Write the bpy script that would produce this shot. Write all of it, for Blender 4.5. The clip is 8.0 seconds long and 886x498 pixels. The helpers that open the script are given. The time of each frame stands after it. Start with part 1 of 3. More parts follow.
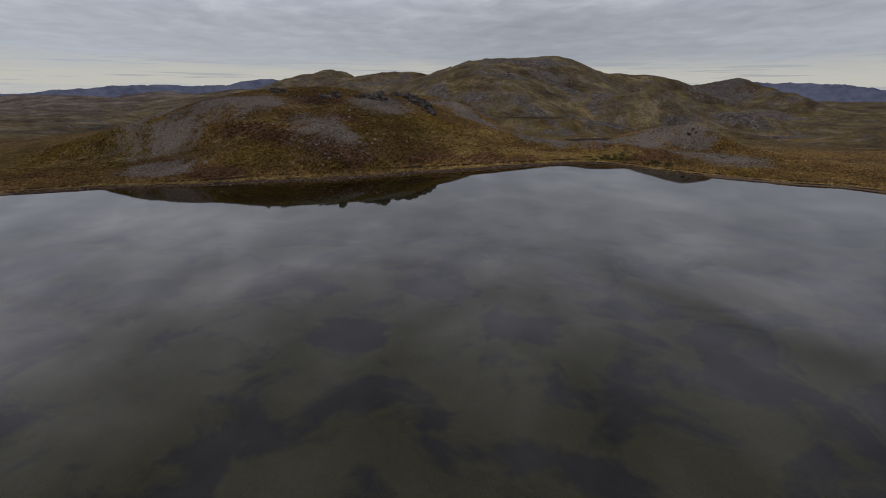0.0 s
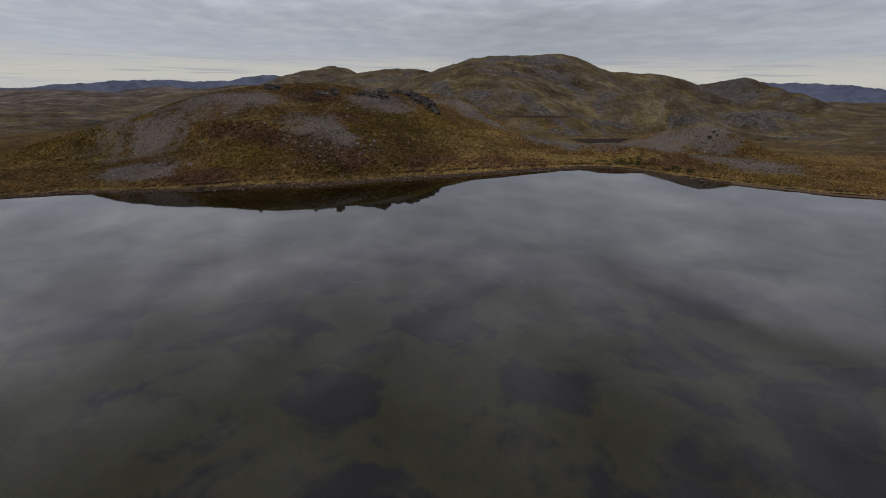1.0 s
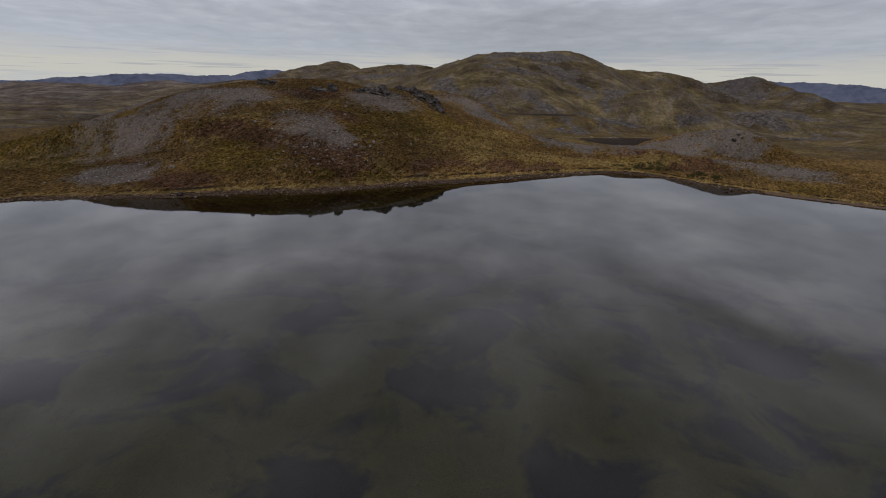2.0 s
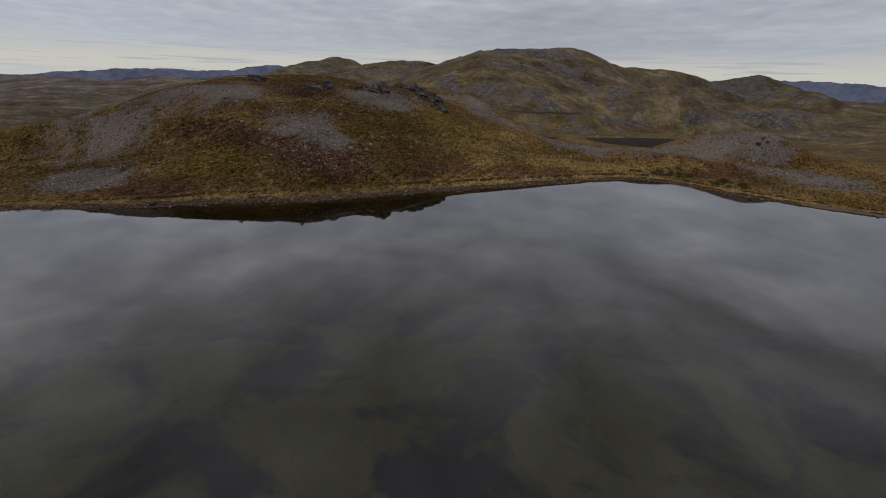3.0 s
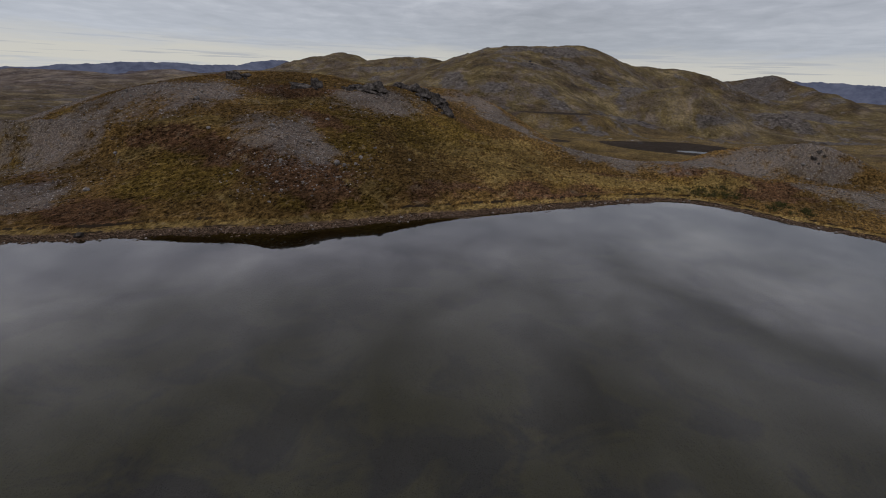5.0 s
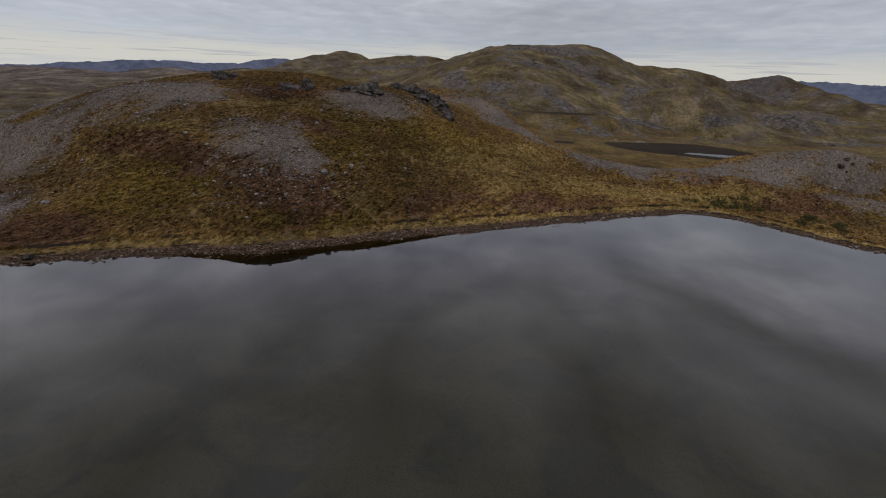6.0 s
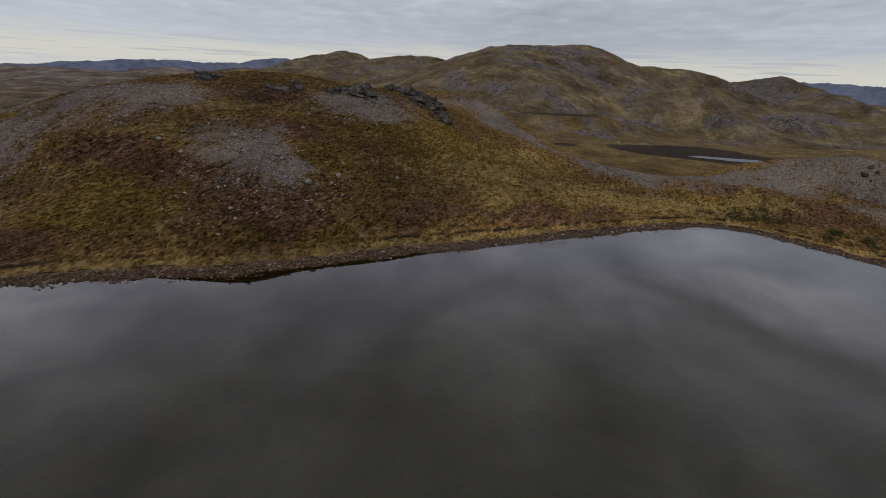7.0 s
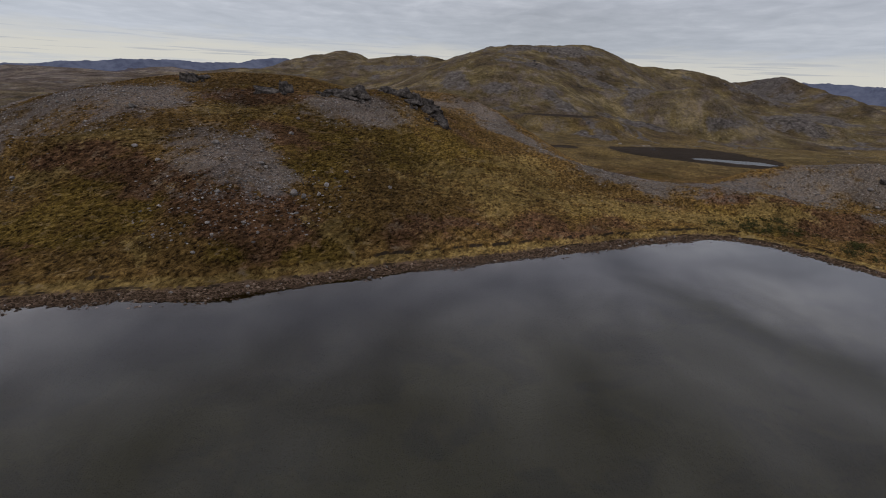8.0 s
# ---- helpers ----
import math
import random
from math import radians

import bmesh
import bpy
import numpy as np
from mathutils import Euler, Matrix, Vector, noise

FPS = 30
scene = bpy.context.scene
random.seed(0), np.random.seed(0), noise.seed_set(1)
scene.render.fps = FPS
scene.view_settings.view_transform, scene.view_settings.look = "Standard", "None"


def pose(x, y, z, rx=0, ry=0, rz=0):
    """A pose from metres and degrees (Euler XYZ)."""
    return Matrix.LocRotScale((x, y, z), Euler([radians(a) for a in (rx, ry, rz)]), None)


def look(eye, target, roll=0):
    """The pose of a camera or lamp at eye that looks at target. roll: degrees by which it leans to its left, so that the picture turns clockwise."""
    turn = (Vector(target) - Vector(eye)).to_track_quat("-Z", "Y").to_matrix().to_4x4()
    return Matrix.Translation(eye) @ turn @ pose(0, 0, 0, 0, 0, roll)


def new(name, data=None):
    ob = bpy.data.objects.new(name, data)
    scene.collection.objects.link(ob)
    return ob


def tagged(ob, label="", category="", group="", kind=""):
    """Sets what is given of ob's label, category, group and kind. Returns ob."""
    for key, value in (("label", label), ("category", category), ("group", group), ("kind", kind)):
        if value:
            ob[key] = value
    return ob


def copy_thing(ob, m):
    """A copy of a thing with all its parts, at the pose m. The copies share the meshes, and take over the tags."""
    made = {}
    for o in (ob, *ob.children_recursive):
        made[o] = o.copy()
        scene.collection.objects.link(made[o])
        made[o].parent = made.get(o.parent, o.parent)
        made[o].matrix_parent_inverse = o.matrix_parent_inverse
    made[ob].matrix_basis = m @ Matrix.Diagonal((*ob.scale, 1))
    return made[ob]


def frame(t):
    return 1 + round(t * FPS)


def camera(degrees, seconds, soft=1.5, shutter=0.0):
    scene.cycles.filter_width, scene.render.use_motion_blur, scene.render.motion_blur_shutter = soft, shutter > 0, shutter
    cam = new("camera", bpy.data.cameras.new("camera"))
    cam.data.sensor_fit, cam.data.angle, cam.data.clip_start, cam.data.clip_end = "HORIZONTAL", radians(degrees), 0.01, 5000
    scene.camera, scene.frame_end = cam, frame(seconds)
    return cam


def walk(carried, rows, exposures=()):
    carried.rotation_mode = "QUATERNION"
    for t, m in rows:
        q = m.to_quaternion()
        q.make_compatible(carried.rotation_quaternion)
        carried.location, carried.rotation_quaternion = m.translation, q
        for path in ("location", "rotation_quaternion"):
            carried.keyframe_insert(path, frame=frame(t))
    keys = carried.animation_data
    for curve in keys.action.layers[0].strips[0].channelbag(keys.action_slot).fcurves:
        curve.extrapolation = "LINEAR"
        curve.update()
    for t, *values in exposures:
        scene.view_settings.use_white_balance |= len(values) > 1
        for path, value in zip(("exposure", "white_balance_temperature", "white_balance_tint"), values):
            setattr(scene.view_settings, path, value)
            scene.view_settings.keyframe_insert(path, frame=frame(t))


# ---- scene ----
# camera and its flight
cam = camera(84.0, 8.0, 1.0)
PATH = [
    (0, (0.848, -1.113, 33.579), (0.854, 0.792, 32.970), 0.22),
    (0.5, (0.272, 7.420, 33.724), (0.276, 9.323, 33.111), 0.39),
    (1, (-0.126, 16.146, 33.829), (-0.125, 18.048, 33.211), 0.67),
    (1.5, (-0.535, 24.897, 33.963), (-0.540, 26.797, 33.339), 0.97),
    (3, (-1.859, 50.382, 34.619), (-1.869, 52.275, 33.976), 1.53),
    (3.5, (-2.066, 58.628, 34.842), (-2.082, 60.521, 34.196), 1.77),
    (4, (-2.077, 66.670, 35.184), (-2.098, 68.562, 34.537), 1.93),
    (4.5, (-2.119, 74.327, 35.530), (-2.141, 76.218, 34.879), 2.08),
    (6, (-1.324, 95.513, 36.641), (-1.357, 97.400, 35.982), 2.31),
    (6.5, (-0.824, 101.864, 36.812), (-0.857, 103.752, 36.151), 2.41),
    (7, (-0.346, 107.579, 37.087), (-0.380, 109.467, 36.428), 2.45),
    (7.5, (0.025, 112.505, 37.428), (-0.008, 114.393, 36.770), 2.47),
    (8, (0.315, 116.701, 37.806), (0.282, 118.589, 37.147), 2.51),
]
walk(cam, [(t, look(eye, target, roll)) for t, eye, target, roll in PATH], [(0, -0.2), (1.5, -0.14), (4.5, -0.04), (8, 0.1)])

# world and light: a high overcast with a pale gap along the horizon
def nodes_of(owner):
    owner.use_nodes = True
    owner.node_tree.nodes.clear()
    return owner.node_tree.nodes, owner.node_tree.links


def add(nodes, kind, **values):
    """A node with its settings; keys that name inputs set those."""
    node = nodes.new(kind)
    for key, value in values.items():
        if key == "op":
            node.operation = value
        elif key == "blend":
            node.data_type, node.blend_type = "RGBA", value
        elif key == "kind":
            node.noise_type = value
        elif key == "feature":
            node.feature = value
        else:
            node.inputs[key.replace("_", " ")].default_value = value
    return node


def ramp(nodes, links, source, stops):
    node = nodes.new("ShaderNodeValToRGB")
    el = node.color_ramp.elements
    while len(el) < len(stops):
        el.new(0.5)
    for e, (place, col) in zip(el, stops):
        e.position, e.color = place, (*col, 1) if len(col) == 3 else col
    links.new(source, node.inputs[0])
    return node.outputs[0]


def grey(v):
    return (v, v, v)


def maths(nodes, links, op, a, b=None, clamp=False):
    node = nodes.new("ShaderNodeMath")
    node.operation, node.use_clamp = op, clamp
    for socket, value in zip(node.inputs, (a, b)):
        if value is None:
            continue
        if isinstance(value, (int, float)):
            socket.default_value = value
        else:
            links.new(value, socket)
    return node.outputs[0]


def blend(nodes, links, fac, a, b, how="MIX"):
    node = nodes.new("ShaderNodeMix")
    node.data_type, node.blend_type = "RGBA", how
    for socket, value in ((node.inputs[0], fac), (node.inputs[6], a), (node.inputs[7], b)):
        if isinstance(value, (int, float)):
            socket.default_value = value
        elif isinstance(value, tuple):
            socket.default_value = (*value, 1)
        else:
            links.new(value, socket)
    return node.outputs[2]


SUN_HEIGHT, SUN_HEADING = 40.0, -150.0
world = bpy.data.worlds.new("overcast_sky")
scene.world = world
n, l = nodes_of(world)
sky = n.new("ShaderNodeTexSky")
sky.sky_type, sky.sun_disc = "NISHITA", False
sky.sun_elevation, sky.sun_rotation = radians(SUN_HEIGHT), radians(SUN_HEADING)
clear = blend(n, l, 1.0, sky.outputs[0], (0.10, 0.10, 0.10), "MULTIPLY")
way = n.new("ShaderNodeTexCoord").outputs["Generated"]
parts = n.new("ShaderNodeSeparateXYZ")
l.new(way, parts.inputs[0])
up = maths(n, l, "ABSOLUTE", parts.outputs[2])
# the cloud sheet lies overhead like a flat ceiling, so that it narrows to streaks far off
deep = maths(n, l, "ADD", up, 0.055)
flat = n.new("ShaderNodeCombineXYZ")
l.new(maths(n, l, "DIVIDE", parts.outputs[0], deep), flat.inputs[0])
l.new(maths(n, l, "DIVIDE", parts.outputs[1], deep), flat.inputs[1])


def cloud_noise(scale, detail, rough_, stretch, shift):
    m = n.new("ShaderNodeMapping")
    m.inputs["Scale"].default_value = stretch
    m.inputs["Location"].default_value = shift
    m.inputs["Rotation"].default_value = (0, 0, radians(8))
    l.new(flat.outputs[0], m.inputs[0])
    t = add(n, "ShaderNodeTexNoise", Scale=scale, Detail=detail, Roughness=rough_, Distortion=0.3)
    l.new(m.outputs[0], t.inputs["Vector"])
    return t.outputs[0]


fine = cloud_noise(0.9, 7, 0.6, (0.8, 0.7, 1), (3.1, 1.7, 0))
large = cloud_noise(0.33, 4, 0.55, (1.0, 0.8, 1), (0.4, 5.2, 0))
middle = cloud_noise(2.4, 5, 0.58, (1.05, 0.8, 1), (7.3, 2.2, 0))
cover = maths(n, l, "ADD", maths(n, l, "MULTIPLY", fine, 0.30), maths(n, l, "MULTIPLY", large, 0.30))
cover = maths(n, l, "ADD", cover, maths(n, l, "MULTIPLY", middle, 0.40))
sheet = ramp(n, l, cover, [(0.385, (0.215, 0.21, 0.245)), (0.5, (0.38, 0.373, 0.422)), (0.615, (0.61, 0.60, 0.65))])
sheet = blend(n, l, 0.9, clear, sheet)
# far off the sheet evens out
sheet = blend(n, l, ramp(n, l, up, [(0.05, grey(0.84)), (0.15, grey(0.5)), (0.34, grey(0.0))]), sheet, (0.42, 0.458, 0.515))
# unseen darker cloud bar in the north-east, placed to darken the lake's reflection
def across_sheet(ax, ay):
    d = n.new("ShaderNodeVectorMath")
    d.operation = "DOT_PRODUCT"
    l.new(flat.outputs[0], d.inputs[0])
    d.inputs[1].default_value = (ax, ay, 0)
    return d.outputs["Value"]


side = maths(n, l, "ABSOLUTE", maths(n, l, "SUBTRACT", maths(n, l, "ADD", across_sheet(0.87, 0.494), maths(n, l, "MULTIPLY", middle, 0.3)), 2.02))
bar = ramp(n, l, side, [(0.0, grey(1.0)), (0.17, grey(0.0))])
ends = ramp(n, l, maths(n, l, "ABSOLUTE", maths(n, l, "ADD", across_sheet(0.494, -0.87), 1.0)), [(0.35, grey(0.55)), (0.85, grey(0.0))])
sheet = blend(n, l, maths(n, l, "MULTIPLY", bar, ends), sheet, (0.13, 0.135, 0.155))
# the overcast brightens towards the zenith; a dimmer middle band, added, darkens the lake
sheet = blend(n, l, 1.0, sheet, ramp(n, l, up, [(0.12, grey(0.38)), (0.34, grey(0.84)), (0.6, grey(0.62)), (0.9, grey(1.18))]), "MULTIPLY")
sheet = blend(n, l, 1.0, sheet, (2.7, 2.7, 2.7), "MULTIPLY")
# the low sheet is thinner in the west and thickest a little east of north
thick = ramp(n, l, maths(n, l, "ADD", maths(n, l, "MULTIPLY", parts.outputs[0], 0.5), 0.5), [(0.2, grey(1.1)), (0.44, grey(1.0)), (0.57, grey(0.86)), (0.72, grey(0.96)), (0.85, grey(1.0))])
thick = blend(n, l, ramp(n, l, up, [(0.2, grey(0.0)), (0.42, grey(1.0))]), thick, grey(1.0))
sheet = blend(n, l, 1.0, sheet, thick, "MULTIPLY")
# thin ragged streaks cross the pale gap
thin = n.new("ShaderNodeMapping")
thin.inputs["Scale"].default_value = (5.0, 5.0, 210.0)
l.new(way, thin.inputs[0])
wisp = add(n, "ShaderNodeTexNoise", Scale=1.0, Detail=4, Roughness=0.5)
l.new(thin.outputs[0], wisp.inputs["Vector"])
wisp = ramp(n, l, wisp.outputs[0], [(0.58, grey(0.0)), (0.64, grey(0.75))])
edge = maths(n, l, "ADD", up, maths(n, l, "MULTIPLY", maths(n, l, "SUBTRACT", fine, 0.5), 0.055))
gap = ramp(n, l, edge, [(0.0, grey(0.5)), (0.012, grey(0.95)), (0.030, grey(0.85)), (0.062, grey(0.0))])
glow = blend(n, l, wisp, (0.605, 0.592, 0.535), (0.40, 0.41, 0.43))
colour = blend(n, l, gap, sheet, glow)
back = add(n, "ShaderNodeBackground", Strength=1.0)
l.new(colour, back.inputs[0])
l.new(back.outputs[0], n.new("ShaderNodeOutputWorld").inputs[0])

sun = new("sun", bpy.data.lights.new("sun", "SUN"))
sun.data.energy, sun.data.angle, sun.data.color = 0.95, radians(14), (1.0, 0.95, 0.87)
a, e = radians(SUN_HEADING), radians(SUN_HEIGHT)
sun.matrix_world = look((0, 0, 0), (-math.sin(a) * math.cos(e), -math.cos(a) * math.cos(e), -math.sin(e)))


# ---- shape of the land ----
def smooth(a, b, v):
    """0 below a, 1 above b, eased between."""
    k = np.clip((v - a) / (b - a), 0, 1)
    return k * k * (3 - 2 * k)


def lattice(ix, iy, seed):
    """A repeatable random number for each whole-numbered place."""
    n = (ix.astype(np.int64) * 374761393 + iy.astype(np.int64) * 668265263 + seed * 1442695041) & 0xFFFFFFFF
    n = ((n ^ (n >> 13)) * 1274126177) & 0xFFFFFFFF
    return ((n ^ (n >> 16)) & 0xFFFFFF) / float(0xFFFFFF)


def grain(x, y, size, seed=0):
    """Smooth noise from -1 to 1 whose bumps are about size metres across."""
    u, v = x / size, y / size
    ix, iy = np.floor(u), np.floor(v)
    fx, fy = u - ix, v - iy
    fx, fy = fx * fx * fx * (fx * (fx * 6 - 15) + 10), fy * fy * fy * (fy * (fy * 6 - 15) + 10)
    a, b = lattice(ix, iy, seed), lattice(ix + 1, iy, seed)
    c, d = lattice(ix, iy + 1, seed), lattice(ix + 1, iy + 1, seed)
    return 2 * (a + (b - a) * fx + (c - a) * fy + (a - b - c + d) * fx * fy) - 1


def rough(x, y, size, octaves=4, seed=0, gain=0.5):
    """Noise at several scales, from size downwards."""
    out, weight, total = 0.0, 1.0, 0.0
    for n in range(octaves):
        c, s = math.cos(0.7 * n + 0.3), math.sin(0.7 * n + 0.3)
        out = out + weight * grain(c * x - s * y + 31 * n, s * x + c * y - 17 * n, size / 2**n, seed + n)
        total += weight
        weight *= gain
    return out / total


def mound(x, y, cx, cy, height, rx, ry, turn=0.0):
    """A rounded hill with its own length, width and heading."""
    c, s = math.cos(math.radians(turn)), math.sin(math.radians(turn))
    u, v = (c * (x - cx) + s * (y - cy)) / rx, (-s * (x - cx) + c * (y - cy)) / ry
    return height * np.exp(-0.5 * (u * u + v * v))


SHORE = [
    (-420, 40), (-300, 102), (-205, 141), (-147, 162), (-123, 174), (-104, 178), (-84, 181), (-70, 186), (-56, 190.5), (-42, 193),
    (-39.5, 195), (-32, 198), (-17, 206.5), (0, 213.5), (20, 223), (44, 234.5), (57, 240), (68, 243.5), (76, 244), (84.5, 239),
    (92, 228), (101, 216), (110, 207.5), (122, 197), (137, 186), (151, 180), (158, 170), (185, 145), (235, 88), (265, -20),
    (190, -150), (0, -210), (-230, -170), (-400, -70),
]


def inland(x, y):
    """Metres from the lake's edge: above 0 on land, below 0 in the lake."""
    best, inside = np.full(np.shape(x), 1e18), np.zeros(np.shape(x), bool)
    for (ax, ay), (bx, by) in zip(SHORE, SHORE[1:] + SHORE[:1]):
        dx, dy = bx - ax, by - ay
        k = np.clip(((x - ax) * dx + (y - ay) * dy) / (dx * dx + dy * dy), 0, 1)
        best = np.minimum(best, (x - ax - k * dx) ** 2 + (y - ay - k * dy) ** 2)
        if ay != by:
            inside ^= ((ay > y) != (by > y)) & (x < ax + (y - ay) * dx / dy)
    return np.where(inside, -1, 1) * np.sqrt(best)
HILL = [
    (-59.8, 318.9, 24.3, 58.8, 51.3, -20),  # main hill
    (-9.8, 359, 12.9, 40.9, 9.8, -15.5),  # outcrop crest
    (-71.1, 239.4, 7.5, 31.3, 24.9, -7.2),  # scree shoulder
    (-143, 289, 12.5, 47.6, 35.2, -21.8),  # western shoulder
    (-190.8, 268.1, -3.4, 73.3, 53.1, 6),  # hollow
    (-112.6, 367.6, 20.7, 77.5, 49.2, -2.9),  # back of the hill
    (-17.1, 215.7, -0.8, 40.2, 12.9, 31),  # lower slope
    (-145.6, 239.5, 10.8, 32.5, 4.7, -3),  # western spur
    (-280.4, 405.2, 10.5, 130.6, 59.4, 1.9),  # western rise
    (-52.1, 224.2, 3.9, 8.9, 15.6, 13.1),  # scree tongue
    (-108.8, 268.9, 3.8, 31, 12.2, -26.7),  # gravel brow
    (-26.6, 241.4, 3.1, 11, 17.4, 23.6),  # mossy rib
    (-20.2, 312, 4.8, 12.7, 23.7, -28.8),  # crag crown
]
MORAINE = [
    (15.8, 344.3, 8.2, 28.8, 20.1, -42.6),  # head of the moraine
    (92.2, 275.1, 4.5, 50.9, 9.3, -25.3),  # moraine saddle
    (139.4, 282.4, 13.3, 18.6, 7.1, -37.1),  # gravel knoll
    (148.2, 282.3, -0.5, 40.2, 13.9, -2),  # knoll spur
    (56.2, 274.8, -0.7, 31, 15.5, 14.5),  # bay slope
    (19.7, 250.1, 0.9, 24.3, 14.1, 10.8),  # meadow
    (54.9, 257.6, 0.2, 21.9, 13.9, 10.2),  # bay bench
    (119.3, 307.2, 7, 27.2, 11.2, 39.3),  # back of the knoll
    (156, 304.1, 10.8, 17.2, 15.7, -33.6),  # eastern knoll
    (5.6, 282.2, 1.7, 16.8, 17.5, -38.9),  # moraine foot
]
FAR_HILLS = [
    (-582, 2697, 130, 110, 294, -14),  # western peak
    (-286, 2676, 70, 183, 192, 1),  # saddle
    (-160, 2351, 120, 346, 121, 9),  # ridge
    (-197, 1740, 75, 481, 184, 15),  # foot of the ridge
    (21, 1460, 62, 117, 206, -7),  # west top
    (206, 1555, 87, 130, 225, -4),  # main top
    (411, 1653, 100, 115, 228, -1),  # east top
    (92, 1171, 61, 145, 114, -3),  # front slope
    (502, 1200, 63, 94, 54, -7),  # buttress
    (717, 1804, 73, 203, 100, -5),  # eastern shoulder
    (908, 2143, 74, 120, 262, -32),  # col
    (1108, 1933, 83, 50, 189, 8),  # eastern cone
    (1252, 1951, 30, 102, 54, -6),  # eastern flank
    (1393, 1693, 20, 110, 149, 14),  # eastern slope
    (1113, 1626, 28, 67, 70, -10),  # eastern foot
]
VALLEY = [
    (492, 1058, -10, 89, 39, -20),  # rocky knob
    (743, 1275, 39, 126, 38, -26),  # rib
    (373, 1110, -19, 119, 41, -15),  # trough
    (648, 778, 13, 53, 38, 18),  # eastern knoll
    (710, 1134, -42, 409, 222, 41),  # valley floor
    (-504, 901, -1, 326, 399, 0),  # western plain
    (-1291, 2371, 24, 452, 257, -11),  # western rise
    (-1902, 2306, -9, 294, 202, 0),  # far western rise
    (-1563, 1900, 63, 260, 150, -20),  # dark western hill
    (-1211, 1750, 17, 190, 130, -20),  # dark western ridge
    (-1238, 2250, 54, 170, 130, -20),  # western knob
    (-752, 1150, 4, 110, 80, -20),  # low western spur
]


def ellipse(x, y, cx, cy, rx, ry, turn=0.0, soft=0.35):
    """1 inside an ellipse, 0 outside, eased over its edge."""
    c, s = math.cos(math.radians(turn)), math.sin(math.radians(turn))
    u, v = (c * (x - cx) + s * (y - cy)) / rx, (-s * (x - cx) + c * (y - cy)) / ry
    return 1 - smooth(1 - soft, 1 + soft, np.hypot(u, v))


def broad(x, y, s):
    """The land without its fine relief."""
    z = 0.0
    for m in HILL + MORAINE + FAR_HILLS + VALLEY:
        z = z + mound(x, y, *m)
    z = z - 19.8 * smooth(279, 445.4, y)
    bank = 0.4 * smooth(0, 2.2, s) + 0.5 * smooth(1.5, 9, s) + 0.02 * np.clip(s, 0, 80)
    return bank + smooth(0, 11.5, s) * z


def basin(cx, cy, rx, ry, turn, level, wet):
    """A hollow in the valley floor, as a wavy ellipse with its level: wet ones hold water, the others bare peaty mud.
    """
    return {"place": (cx, cy, rx, ry, turn), "level": level, "wet": wet}


def basin_edge(x, y, b):
    """Metres outside the basin's rim, below 0 inside it."""
    cx, cy, rx, ry, turn = b["place"]
    c, k = math.cos(radians(turn)), math.sin(radians(turn))
    u, v = (c * (x - cx) + k * (y - cy)) / rx, (-k * (x - cx) + c * (y - cy)) / ry
    a, r = np.arctan2(v, u), np.hypot(u, v)
    return (r / (1 + 0.10 * np.sin(3 * a + cx) + 0.06 * np.sin(5 * a + cy)) - 1) * min(rx, ry)


BASINS = [
    basin(230, 604, 76, 56, -20, -24.0, False), basin(256, 574, 36, 11, -18, -24.3, True), basin(150, 868, 56, 25, -6, -8.0, False),
    basin(98, 604, 24, 9, 5, -21.0, False),
]

SCREE = [  # centre, radii, heading
    (-60, 237, 12, 15, 20), (-47, 228, 8, 9, 22), (-96, 267, 17, 13, 13), (-136, 250, 25, 24, 7), (-109, 276, 30, 16, -4), (-115, 204, 13, 9, 20),
    (-35, 287, 17, 11, 28), (2, 342, 16, 9, -30), (16, 336, 20, 9, -55), (30, 324, 17, 9, -50), (43, 306, 15, 8, -41), (56, 292, 14, 8, -28), (70, 284, 14, 8, -25), (86, 279, 15, 8, -5),
    (119, 285, 25, 14, -5), (138, 284, 24, 14, -25), (150, 298, 24, 14, -20), (140, 245, 18, 13, -43), (-126, 237, 20, 19, 5), (-170, 288, 34, 14, 15),
]
HEATH = [
    (-90, 235, 11, 5, 1), (-44, 216, 15, 8, 17), (-48, 255, 8, 15, 36), (-9, 221, 10, 4, 23), (24, 237, 22, 7, 14), (61, 265, 12, 3, -5), (101, 269, 15, 3, 0),
    (113, 254, 10, 8, 3), (106, 249, 12, 9, -9), (-91, 194, 13, 8, 11), (-67, 283, 16, 10, 30), (-72, 226, 11, 6, -26), (-60, 223, 12, 8, 10), (2, 231, 16, 4, 25),
]
MOSS = [(-35, 245, 10, 18, 8), (-11, 272, 24, 18, 50), (-70, 215, 13, 10, -12), (-87, 214, 8, 12, -4), (87, 252, 12, 6, 0), (-148, 226, 9, 24, 18), (-33, 208, 13, 4, 28), (-200, 235, 60, 30, 20)]
STRAW = [
    (-64, 269, 14, 6, 32), (-92, 245, 18, 5, -1), (14, 257, 26, 15, 12), (48, 258, 22, 12, 5), (84, 259, 20, 8, 0), (-23, 219, 5, 2, -24), (-56, 203, 5, 2, 7), (-95, 227, 10, 4, -4),
    (23, 281, 12, 10, 20), (-160, 225, 30, 10, 20), (240, 620, 230, 150, 0), (420, 860, 300, 120, 20), (720, 900, 240, 110, 35),
]


